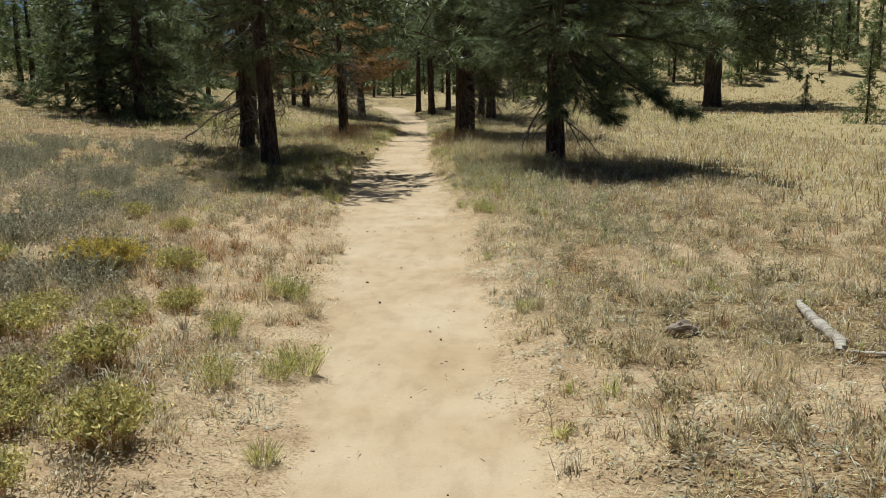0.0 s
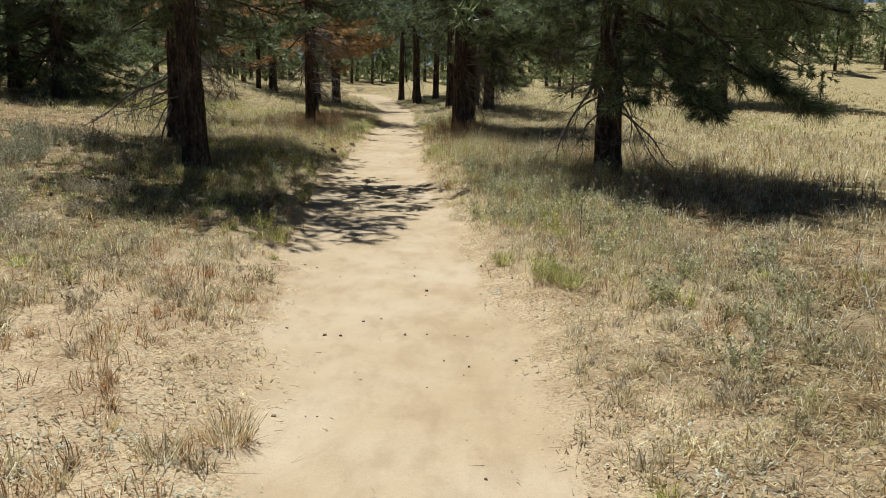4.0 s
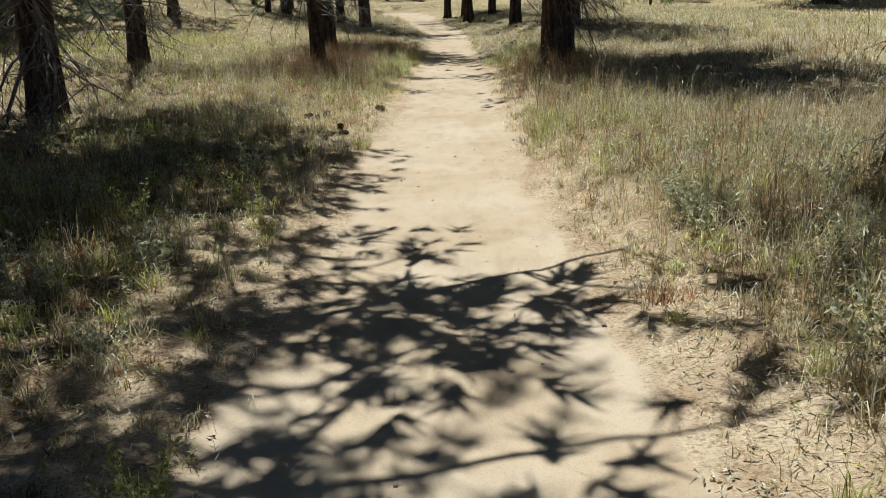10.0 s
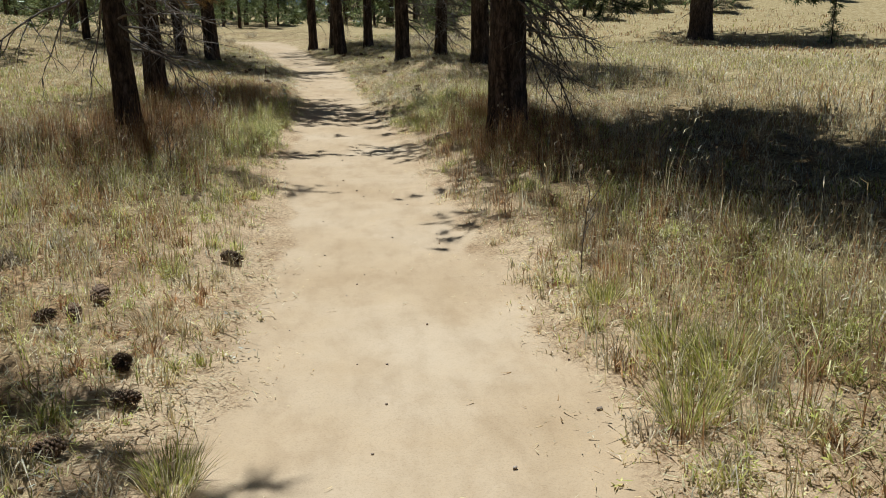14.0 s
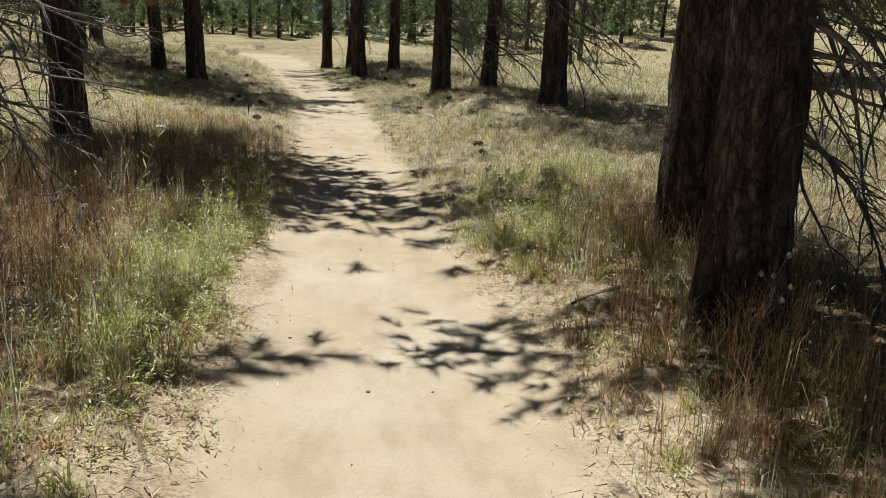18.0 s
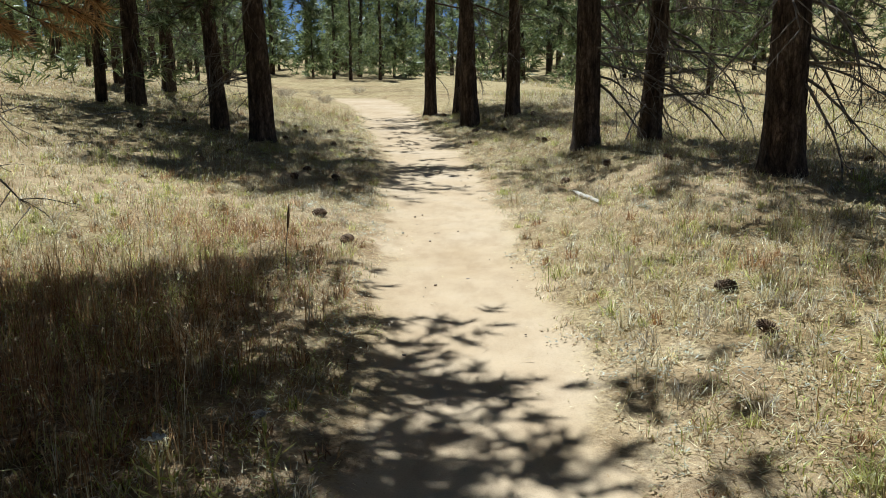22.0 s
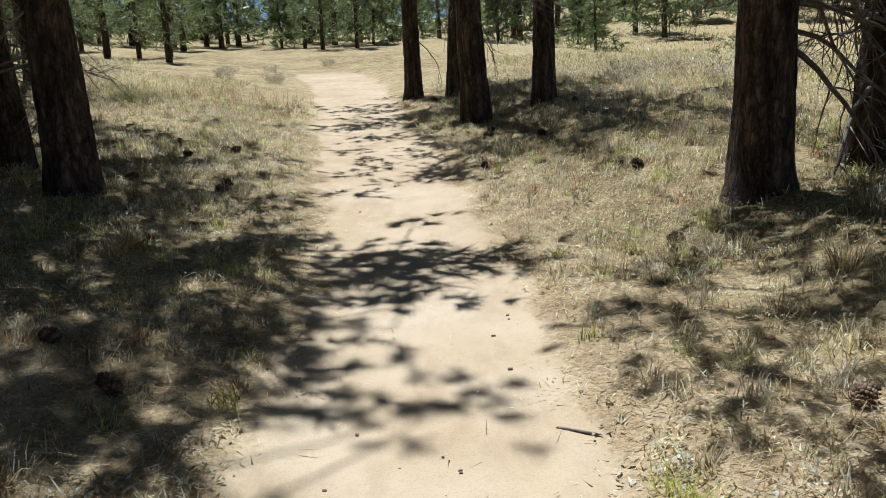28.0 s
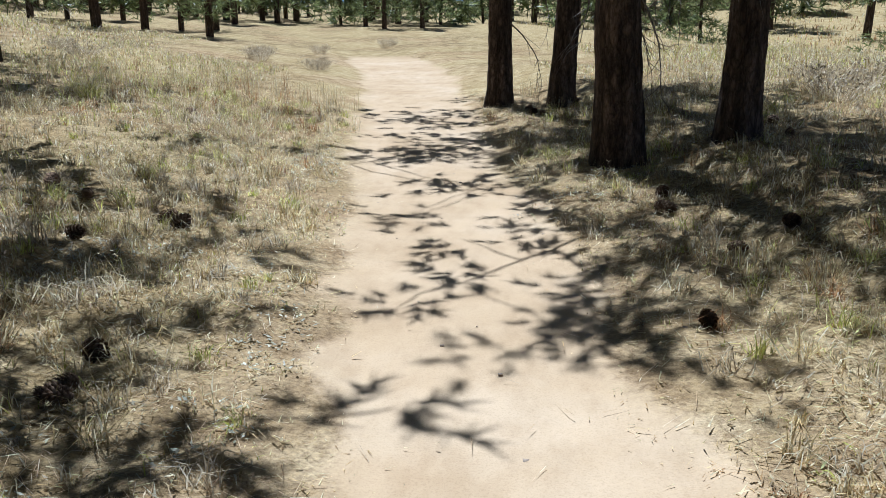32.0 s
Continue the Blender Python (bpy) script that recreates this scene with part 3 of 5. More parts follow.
def pine(x, y, radius, height, seed, low=2.4, boughs=12, dead=10, dead_low=0.9, reach=1.3, brown=0, lean=(0, 0), face=None, label="", high=24, bias=(0, 0.0), dead_size=1.0, extra=(), fine=False, droop=14, dead_clear=(1.4, 3.3)):
    """A pine: trunk, full boughs up to 4.8 m, coarser ones above, bare branches below. bias: the side on which the crown is wider."""
    rng = np.random.default_rng(seed)
    tree = thing("pine_tree", label or "young pine with dark furrowed bark and bare grey lower branches", "tree", "pines along the trail", m=at(x, y, -0.03))
    lean = (radians(lean[0]), radians(lean[1]))
    part("trunk", trunk_mesh(seed, radius, height, lean), tree)

    def fixed(h, turn, tilt, size, roll=25):
        rr = radius * (1 - 0.9 * h / height) * 0.55
        mid = (math.tan(lean[0]) * h, math.tan(lean[1]) * h)
        a = radians(turn)
        return pose(mid[0] + rr * math.cos(a), mid[1] + rr * math.sin(a), h, rng.uniform(-roll, roll), tilt, turn) @ Matrix.Scale(size, 4)

    def over_trail(m, clear, over=3.4):
        """Boughs that would hang over the trail at walking height have been cut."""
        for q in (0.8, 1.4, 2.1):
            p = tree.matrix_world @ m @ Vector((q, 0, 0))
            if abs(p.x - float(trail_mid(p.y))) < clear and p.z - float(ground(p.x, p.y)) < over:
                return True
        return False

    split = min(max(4.8, low + 1.5), height - 0.4)
    for n in range(boughs + high):
        if n < boughs:
            h = low + (split - low) * (n + rng.uniform(0, 0.8)) / boughs
        else:
            h = split + (height - split - 0.25) * (n - boughs + rng.uniform(0, 0.8)) / high
        s = max(0.0, (h - low) / (height - low))
        size = reach * (1.12 - 0.82 * s) * rng.uniform(0.75, 1.15) * min(1.0, 0.72 + 0.3 * (h - low))
        turn = n * 137.5 + rng.uniform(-25, 25)
        size *= 1 + bias[1] * math.cos(radians(turn - bias[0]))
        m = fixed(h, turn, droop - 38 * s + rng.uniform(-8, 8), size, 25 if n < boughs else 60)
        if over_trail(m, 1.15):
            continue
        wood, needles = BROWN_BOUGHS[n % 3] if n < brown else (FINE_BOUGHS if fine else BOUGHS)[int(rng.integers(5))] if n < boughs and h < (4.8 if fine else 3.7) else HIGH_BOUGHS[int(rng.integers(5))]
        limb = part("bough", wood, tree, m)
        part("needles", needles, limb, label="dry orange-brown needles" if n < brown else "")
    # Extra boughs from 3.5 m up are added for the shade they cast.
    for h, turn, tilt, size in extra:
        wood, needles = BROWN_BOUGHS[int(turn) % 3] if h < 3.5 else HIGH_BOUGHS[int(turn) % 5]
        limb = part("bough", wood, tree, fixed(h, turn, tilt, size))
        part("needles", needles, limb, label="dry orange-brown needles" if h < 3.5 else "")
    for n in range(dead):
        h = dead_low + (low + 0.9 - dead_low) * (n + rng.uniform(0, 1)) / dead
        turn = rng.uniform(0, 360) if face is None or rng.random() < 0.15 else face + rng.uniform(-70, 70)
        m = fixed(h, turn, rng.uniform(-10, 28), dead_size * rng.uniform(0.7, 1.25) * min(1.0, 0.6 + radius))
        if not over_trail(m, *dead_clear):
            part("dead_branch", DEAD[int(rng.integers(9))], tree, m)
    return tree


GREENPINE = "pine with low spreading green boughs and dark furrowed bark"
pine(-4.69, 17.86, 0.195, 9.0, 1, low=2.7, boughs=30, dead=30, dead_low=1.0, reach=1.5, bias=(25, 0.38), high=40, dead_size=1.3, lean=(-2.6, -1), face=40, label="dark-barked pine with bare lower branches beside the shaded path")
# Its extra boughs are added so their shade falls left of the trail.
pine(-6.4, 22.0, 0.19, 9.5, 2, low=2.2, boughs=30, dead=30, dead_low=0.6, reach=1.35, high=72, bias=(0, 0.2), extra=[(4.3 + 0.2 * k, 5 + (k * 17) % 50, 0, 1.15 + 0.03 * k) for k in range(7)], dead_size=1.5)
pine(1.61, 18.43, 0.215, 7.8, 3, low=2.25, boughs=54, dead=34, dead_low=1.0, reach=1.55, high=54, dead_size=1.4, fine=True, droop=7, bias=(-10, 0.25), lean=(-0.5, 1), label=GREENPINE)
pine(-0.74, 27.72, 0.205, 11.0, 4, low=3.2, boughs=26, dead=44, dead_low=0.9, reach=1.5, high=50, bias=(5, 0.45), dead_clear=(1.8, 3.6), lean=(0.5, 1.5), face=-20, label="stout dark-barked pine with bare drooping branches in russet grass")
pine(-0.5, 29.0, 0.225, 10.0, 5, low=2.6, boughs=22, dead=26, dead_low=1.0, reach=1.35, high=36, face=0, bias=(20, 0.3))
pine(-4.87, 28.33, 0.14, 6.5, 6, low=2.3, boughs=18, dead=34, lean=(-2.4, 1), face=-15, brown=18, reach=1.05, high=5, dead_size=1.35, dead_clear=(0.6, 2.2), label="slim dying pine with sparse brown needles")
# High extra boughs here are placed out of view to shade the trail.
pine(-5.58, 32.69, 0.18, 6.2, 7, low=2.3, boughs=20, dead=16, lean=(-2.4, 1.5), brown=11, reach=1.25, high=22, bias=(20, 0.25), extra=[(3.55 + 0.16 * k, 18 + (k * 37) % 100, 2 - 0.8 * k, 1.2 + 0.02 * (k * 7 % 11)) for k in range(9)] + [(2.45 + 0.12 * k, -25 + (k * 29) % 66, 7 + k % 4, 1.05 + 0.06 * (k % 5)) for k in range(6)] + [(1.8, 5, 4, 0.75), (1.95, -20, 2, 0.8), (2.1, 25, 0, 0.85), (4.9, 0, 0, 2.0), (5.2, -9, -2, 1.9), (5.5, 8, 0, 1.8)], label="dark-barked pine with browning lower needles")
pine(-6.21, 41.79, 0.2, 10.5, 8, low=2.5, boughs=28, dead=24, lean=(-2.9, 2), reach=1.3, high=58, bias=(-75, 0.35))
pine(-7.2, 42.76, 0.15, 8.5, 9, low=3.1, boughs=14, dead=22, lean=(-3.8, 2), reach=1.1, high=32, bias=(35, 0.35))
pine(-9.9, 45.7, 0.2, 9.5, 10, low=3.0, boughs=16, dead=26, reach=1.6, high=40, bias=(-10, 0.3))
pine(-3.98, 50.6, 0.17, 8.5, 11, low=2.9, boughs=14, dead=10, reach=1.4, high=18)
pine(-2.88, 46.4, 0.2, 8.0, 12, low=3.2, boughs=15, dead=12, lean=(-3.2, 1), reach=1.0, bias=(225, 0.15), high=18)
pine(-3.22, 50.0, 0.16, 9.0, 13, low=2.7, boughs=10, dead=7, lean=(2, 0))
pine(-1.99, 46.4, 0.16, 8.0, 14, low=3.0, boughs=12, dead=16, reach=1.2, high=11, bias=(20, 0.3))
pine(-1.18, 40.55, 0.19, 9.5, 15, low=3.3, boughs=14, dead=30, dead_size=1.3, face=0, reach=1.3, high=20, bias=(0, 0.25))
pine(-0.12, 41.3, 0.17, 8.5, 16, low=2.6, boughs=12, dead=44, dead_low=0.5, dead_size=1.4, lean=(3.1, 1), face=0, high=14)
pine(0.35, 37.1, 0.21, 9.5, 17, low=2.9, boughs=16, dead=36, dead_size=1.35, face=0, reach=1.35, high=34, bias=(-25, 0.25))
pine(-12.9, 30.4, 0.2, 9.0, 18, low=0.7, boughs=40, dead=16, dead_low=0.4, reach=1.5, high=34)
pine(-14.8, 31.4, 0.2, 9.0, 19, low=0.7, boughs=40, dead=16, dead_low=0.4, reach=1.5, high=34)
pine(-7.77, 27.4, 0.17, 7.5, 20, low=1.9, boughs=12, dead=32, dead_low=0.5, brown=12, high=5, reach=0.9, label="dying pine with bare grey branches and reddish needles")
pine(-13.6, 33.5, 0.15, 9.0, 21, low=0.8, boughs=30, dead=14, dead_low=0.5, reach=1.5, high=32)
pine(-11.0, 50.5, 0.18, 9.0, 22, low=1.9, boughs=14, dead=10)
pine(-11.5, 38.5, 0.17, 8.5, 24, low=1.8, boughs=14, dead=12)
pine(18.9, 69.1, 0.72, 27, 23, low=5.5, boughs=16, dead=8, reach=3.5, high=120, bias=(0, 0.2), label="large old pine standing alone at the foot of the hill")


# ---- far pines: trunk and a ragged crown ----
def far_crown(seed, height, radius, first, fine=False):
    rng = np.random.default_rng(seed)
    n = 340 if fine else 160
    s = rng.random(n) ** 1.35
    h = first + (height - first) * s
    r = radius * (1.05 - s) * np.sqrt(rng.uniform(0.08, 1, n)) * (0.75 + 0.35 * np.sin(h * 4.1 + seed))
    a = rng.uniform(0, 2 * np.pi, n)
    p = np.stack([r * np.cos(a), r * np.sin(a), h - 0.12 * r], 1)
    w = np.stack([np.cos(a), np.sin(a), rng.uniform(0.0, 0.7, n)], 1)
    w /= np.linalg.norm(w, axis=1, keepdims=True)
    v, f = needle_tufts(rng, p, w, 9, 0.3 if fine else 0.58, 0.02 if fine else 0.036, 0.25)
    return sheet("crown", v, [f], FAR_NEEDLE)


def far_trunk(seed, height, radius):
    rng = np.random.default_rng(seed)
    wood = Soup()
    tube(wood, wander(rng, (0, 0, -0.3), (0, 0, 1), height + 0.2, 9, 0.02, (0, 0)), np.linspace(radius, 0.02, 10), 9)
    for n in range(9):
        h = rng.uniform(0.9, height * 0.8)
        a = rng.uniform(0, 6.283)
        limb = wander(rng, (0, 0, h), (math.cos(a), math.sin(a), 0.0), rng.uniform(0.5, 1.3), 4, 0.12, (-0.08, 0.05))
        tube(wood, limb, np.linspace(0.02, 0.005, 5), 3)
    return wood.mesh("trunk", BARK, True)


FAR = [(far_trunk(200 + k, h, r), far_crown(210 + k, h, c, f)) for k, (h, r, c, f) in enumerate(((7.5, 0.13, 2.0, 0.7), (9.5, 0.17, 2.2, 1.5), (5.0, 0.08, 1.5, 0.25), (8.5, 0.15, 2.1, 0.9)))]

NEARER = [far_crown(230 + k, h, c, f, True) for k, (h, c, f) in enumerate(((7.5, 2.0, 0.7), (9.5, 2.2, 1.5), (5.0, 1.5, 0.25), (8.5, 2.1, 0.9)))]


def far_pine(x, y, k, size, turn, near=False):
    tree = thing("pine_tree", ("slender green pine in the far woods", "tall green pine in the far woods", "small bushy green pine at the edge of the woods", "green pine in the far woods")[k], "tree", "far pines", m=at(x, y, -0.05, turn, size))
    part("trunk", FAR[k][0], tree)
    part("crown", NEARER[k] if near else FAR[k][1], tree)


rng = np.random.default_rng(5)
for x, y, k, size in ((17.9, 39.4, 2, 0.85), (24.5, 64, 2, 0.55), (-16.9, 64.5, 1, 1.0), (-18.8, 71.7, 1, 1), (-18.2, 73.8, 0, 1), (-17.5, 75.9, 1, 1), (2.6, 71.2, 2, 0.9), (7.2, 64.7, 0, 0.8), (-10.8, 81, 0, 1), (-8.9, 81, 0, 1), (-13, 52, 1, 0.9), (-10.6, 45.6, 0, 1), (-15.1, 69, 3, 1), (-17, 33, 2, 1.2), (-19.5, 35, 0, 1.0), (-22, 33, 2, 1.3), (-17.5, 38, 3, 1.0), (-21, 40, 0, 1.1), (-24.5, 37, 3, 1.0), (-15.5, 36.5, 2, 1.2), (-13.5, 40, 0, 1.0), (-27, 42, 1, 1.0), (11, 78, 1, 1.1), (20, 88, 3, 1.1)):
    far_pine(x, y, k, size, rng.uniform(0, 360), True)
made = []
while len(made) < 260:
    zone = rng.random()
    if zone < 0.2:
        x, y = rng.uniform(-30, -13), rng.uniform(28, 62)
    elif zone < 0.45:
        x, y = rng.uniform(-70, -18), rng.uniform(40, 110)
    elif zone < 0.85:
        x, y = rng.uniform(-48, 26), rng.uniform(84, 122)
    elif zone < 0.93:
        x, y = rng.uniform(26, 62), rng.uniform(82, 108)
    else:
        x, y = rng.uniform(22, 95), rng.uniform(88, 150)
    if x > -13 - 0.12 * y and x < 0 and y < 84 or any((x - a) ** 2 + (y - b) ** 2 < 7 for a, b in made):
        continue
    made.append((x, y))
    far_pine(x, y, int(rng.integers(4)), rng.uniform(0.8, 1.3) * (1.25 if y > 80 else 1), rng.uniform(0, 360), y < 62 and x > -24)


# ---- grass ----
# middle x, y, half sizes x, y, extra height, share of green, share of russet, extra density
SOUTH_PATCHES = [
    (-2.4, 8.5, 1.2, 4.5, 0.0, -0.05, 0.55, -0.3), (0.7, 16.0, 1.2, 4.5, 0.17, 0.12, 0.0, 0.75), (1.8, 20.0, 2.5, 3.0, 0.2, 0.08, 0.05, 0.5),
    (-0.3, 21.5, 0.9, 3.5, 0.13, 0.2, 0.1, 0.3), (-4.6, 15.2, 2.2, 1.8, 0.0, 0.4, 0.15, 0.4), (-4.2, 18.6, 1.5, 2.6, 0.1, 0.4, 0.3, 1.3),
    (-2.6, 13.4, 0.6, 0.8, 0.05, 0.6, 0.2, 0.5),
]
MIDDLE_PATCHES = [
    (-4.7, 24.6, 1.2, 2.6, 0.1, 0.15, 0.25, 0.8), (-3.45, 28.8, 0.5, 2.0, 0.08, 0.75, 0.0, 1.0), (-4.7, 30.5, 1.1, 2.8, 0.18, 0.12, 0.7, 1.0),
    (-4.7, 27.8, 1.0, 1.7, 0.2, -0.2, 0.7, 0.7), (-0.7, 25.5, 1.1, 2.6, 0.16, 0.2, 0.55, 0.6), (-1.4, 29.4, 0.5, 1.0, 0.04, 0.5, 0.05, 1.0), (-0.7, 29.4, 0.6, 0.8, 0.12, -0.2, 0.7, 0.9), (-1.0, 30.8, 0.8, 0.7, 0.02, 0.1, 0.25, 0.2),
    (-0.9, 27.8, 0.8, 1.6, 0.18, 0.05, 0.85, 0.7), (-6.5, 25.6, 2.2, 3.0, 0.07, 0.15, 0.05, 0.9), (-3.5, 24.5, 0.5, 3.0, 0.08, 0.5, 0.2, 0.5),
]
NORTH_PATCHES = [
    (-4.7, 32.7, 1.15, 1.3, 0.13, 0.15, 0.85, 1.4), (-4.5, 35.0, 0.9, 0.7, 0.02, 0.1, 0.7, 0.6), (-9.5, 31.0, 2.6, 4.0, 0.18, 0.95, 0.0, 0.6), (-5.5, 37.5, 2.0, 2.0, 0.02, 0.05, 0.1, 0.3),
    (0.3, 32.5, 1.8, 2.0, 0.06, 0.1, 0.0, 0.5), (-5.5, 52.0, 2.5, 5.0, 0.1, 0.05, 0.05, 0.3), (-1.0, 31.2, 0.8, 0.9, 0.08, 0.6, 0.1, 0.4),
    (-0.6, 43.5, 1.6, 2.5, 0.02, 0.15, 0.2, 0.2), (-9.0, 52.0, 3.0, 4.0, 0.1, 0.15, 0.1, 0.3),
]
PATCHES = SOUTH_PATCHES + MIDDLE_PATCHES + NORTH_PATCHES


def cover(x, y):
    """Height of the short grass, share of green, share of russet, density, and height of the standing bunches at places."""
    u = x - trail_mid(y)
    h = 0.045 + 0.05 * lattice(x, y, 1.6, 31) + 0.07 * smooth(lattice(x, y, 0.42, 37), 0.4, 0.9) + 0.12 * smooth(u, 2.5, 7) + 0.04 * smooth(-u, 6, 12)
    green = 0.13 + 0.2 * smooth(lattice(x, y, 1.9, 32), 0.55, 0.9)
    russet = 0.12 * smooth(lattice(x, y, 2.7, 33), 0.5, 0.9) + 0.4 * smooth(x, 6, 12) * smooth(y, 44, 52)
    dense = 0.3 + 0.45 * smooth(lattice(x, y, 0.9, 34), 0.3, 0.75) + 0.4 * smooth(lattice(x, y, 0.3, 36), 0.4, 0.8) + 0.25 * smooth(y, 32, 36)
    green = green * (0.35 + 0.65 * smooth(y, 9, 15)) + 0.07 * smooth(y, 30, 34) * smooth(45 - y, 0, 3) * smooth(lattice(x, y, 0.8, 53), 0.3, 0.6)
    green, russet = green * (1 - 0.7 * smooth(u, 1.8, 4) * smooth(34 - y, 0, 4)), russet + 0.12 * smooth(u, 2, 5) * smooth(34 - y, 0, 4)
    tall = 0.03 * np.ones_like(h)
    late = smooth(y, 33.5, 36) * smooth(60 - y, 0, 8)
    h = h * (1 - 0.3 * late)
    for px, py, sx, sy, dh, dg, dr, dd in PATCHES:
        w = np.exp(-(((x - px) / sx) ** 2) - ((y - py) / sy) ** 2)
        tall, green, russet, dense = tall + dh * w, green + dg * w, russet + dr * w, dense + 0.5 * dd * w
    edge = np.abs(u) - trail_half(y) + 0.3 * (lattice(x, y, 0.5, 35) - 0.5)
    bare = smooth(edge, -0.08, 0.3 - 0.1 * smooth(y, 30, 33))
    return (h + 0.3 * tall) * (0.45 + 0.55 * smooth(edge, 0, 1.2)), green, russet, dense * bare * (edge > 0.02), tall


def blades(rng, x, y, h, lean, width, seeds=False):
    """Curved blades, five corners each; with seeds, a nodding head at the tip."""
    n = len(x)
    z = ground(x, y) - 0.015
    a, b = rng.uniform(0, 2 * np.pi, n), rng.uniform(0, np.pi, n)
    lean = lean * (0.2 + 1.9 * rng.random(n) ** 1.5)
    base, out = np.stack([x, y, z], 1), np.stack([np.cos(a), np.sin(a), 0 * a], 1)
    side = np.stack([np.cos(b), np.sin(b), 0 * b], 1) * (width * rng.uniform(0.7, 1.4, n))[:, None]
    up = np.array([0, 0, 1.0])
    mid = base + out * (0.28 * lean * h)[:, None] + up * (0.6 * h)[:, None]
    tip = base + out * (lean * h)[:, None] + up * (h * np.clip(1.05 - 0.45 * lean, 0.2, 1.1))[:, None]
    v = np.stack([base - side, base + side, mid + 0.75 * side, mid - 0.75 * side, tip], 1)
    k = np.arange(n)[:, None] * 5
    faces = [k + np.array([[0, 1, 2, 3]]), k + np.array([[3, 2, 4]])]
    v = v.reshape(-1, 3)
    if seeds:
        drop = tip + out * 0.05 + np.array([0, 0, -0.02])
        heads = np.stack([tip - 2.2 * side, tip + 2.2 * side, drop + up * 0.045, mid * 0.12 + tip * 0.88], 1).reshape(-1, 3)
        q = len(v) + np.arange(n)[:, None] * 4
        faces.append(q + np.array([[0, 3, 1, 2]]))
        v = np.concatenate([v, heads])
    return v, faces


def scatter(rng, count, span_u, span_y, clump, spread):
    """Clumped places off the trail, thinned by the density."""
    sign = rng.choice((-1.0, 1.0), count)
    u, y = sign * rng.uniform(*span_u, count), rng.uniform(*span_y, count)
    x = trail_mid(y) + u
    keep = rng.random(count) < cover(x, y)[3]
    x, y = np.repeat(x[keep], clump), np.repeat(y[keep], clump)
    r = rng.normal(0, spread, (len(x), 2))
    x, y = x + r[:, 0], y + r[:, 1]
    keep = np.abs(x - trail_mid(y)) > trail_half(y) - 0.04
    return x[keep], y[keep]


def grass():
    rng = np.random.default_rng(77)
    kinds = {"straw": ([], []), "grey": ([], []), "green": ([], []), "russet": ([], [])}
    bands = ((17000, (0.4, 2.6), (1, 50), 11, 0.026, 0.0024), (15000, (2.4, 6.0), (3, 56), 10, 0.035, 0.0036), (14000, (5.5, 14), (6, 66), 9, 0.11, 0.0075), (9000, (13, 45), (10, 92), 7, 0.22, 0.018))
    for count, span_u, span_y, clump, spread, width in bands:
        x, y = scatter(rng, count, span_u, span_y, clump, spread)
        h, green, russet, _, _ = cover(x, y)
        pick = rng.random(len(x))
        start_grey = 0.45 - 0.25 * smooth(y, 10, 24) - 0.1 * smooth(y, 32, 35) + 0.12 * smooth(y, 39, 43)
        kind = np.where(pick < green, 2, np.where(pick < green + russet, 3, np.where(rng.random(len(x)) < start_grey, 1, 0)))
        for n, (v, f) in enumerate(kinds.values()):
            m = kind == n
            hh = h[m] * rng.uniform(0.5, 1.6, m.sum()) * (0.75 if n == 1 else 1.0)
            a, faces = blades(rng, x[m], y[m], hh, 1.25 if n == 1 else 0.85, np.full(m.sum(), width * (1.3 if n == 1 else 1)))
            base = sum(len(q) for q in v)
            v.append(a)
            f += [q + base for q in faces]
    tags = {"straw": ("dry straw-coloured grass beside the trail", STRAW), "grey": ("low grey dried weeds and stubble", GREY), "green": ("fresh green grass patches by the path", GREEN), "russet": ("reddish-brown dry grass under the pines", RUSSET)}
    for name, (v, f) in kinds.items():
        by = {}
        for q in f:
            by.setdefault(q.shape[1], []).append(q)
        me = sheet(name + "_grass", np.concatenate(v), [np.concatenate(q) for q in by.values()], tags[name][1])
        tagged(new(name + "_grass", me), tags[name][0], "grass", kind="stuff")
    # standing bunches of dry stalks, and nodding seed heads
    made = {"straw": [], "russet": [], "seed": []}
    n = 15000
    y = rng.uniform(2, 52, n)
    x = trail_mid(y) + rng.choice((-1.0, 1.0), n) * rng.uniform(0.7, 6.5, n)
    _, green, russet, dense, tall = cover(x, y)
    keep = rng.random(n) < dense * (0.05 + 0.75 * smooth(tall, 0.06, 0.24))
    x, y, tall, russet = x[keep], y[keep], tall[keep], russet[keep]
    kind = np.where(rng.random(len(x)) < russet, 1, np.where(rng.random(len(x)) < 0.3 * smooth(tall, 0.1, 0.25), 2, 0))
    for k, (name, many, thick) in enumerate((("straw", 15, 0.0017), ("russet", 17, 0.0018), ("seed", 5, 0.0015))):
        m = kind == k
        cx, cy = np.repeat(x[m], many), np.repeat(y[m], many)
        hh = np.repeat((0.14 + 1.05 * tall[m]) * rng.uniform(0.7, 1.25, m.sum()), many) * rng.uniform(0.6, 1.15, len(cx)) * (1.35 if k == 2 else 1)
        v, f = blades(rng, cx + rng.normal(0, 0.035, len(cx)), cy + rng.normal(0, 0.035, len(cx)), hh, 0.3, np.full(len(cx), thick), k == 2)
        me = sheet(name + "_stalks", v, f, RUSSET if k == 1 else STRAW)
        tagged(new(name + "_stalks", me), ("standing bunches of pale dry grass stalks", "standing bunches of reddish-brown grass", "tall pale grass stalks with nodding seed heads")[k], "grass", kind="stuff")
    # small splayed tufts standing over the thatch
    n = 9500
    y = rng.uniform(1.5, 50, n)
    x = trail_mid(y) + rng.choice((-1.0, 1.0), n) * (0.55 + 3.9 * rng.random(n) ** 1.25)
    h, green, russet, dense, tall = cover(x, y)
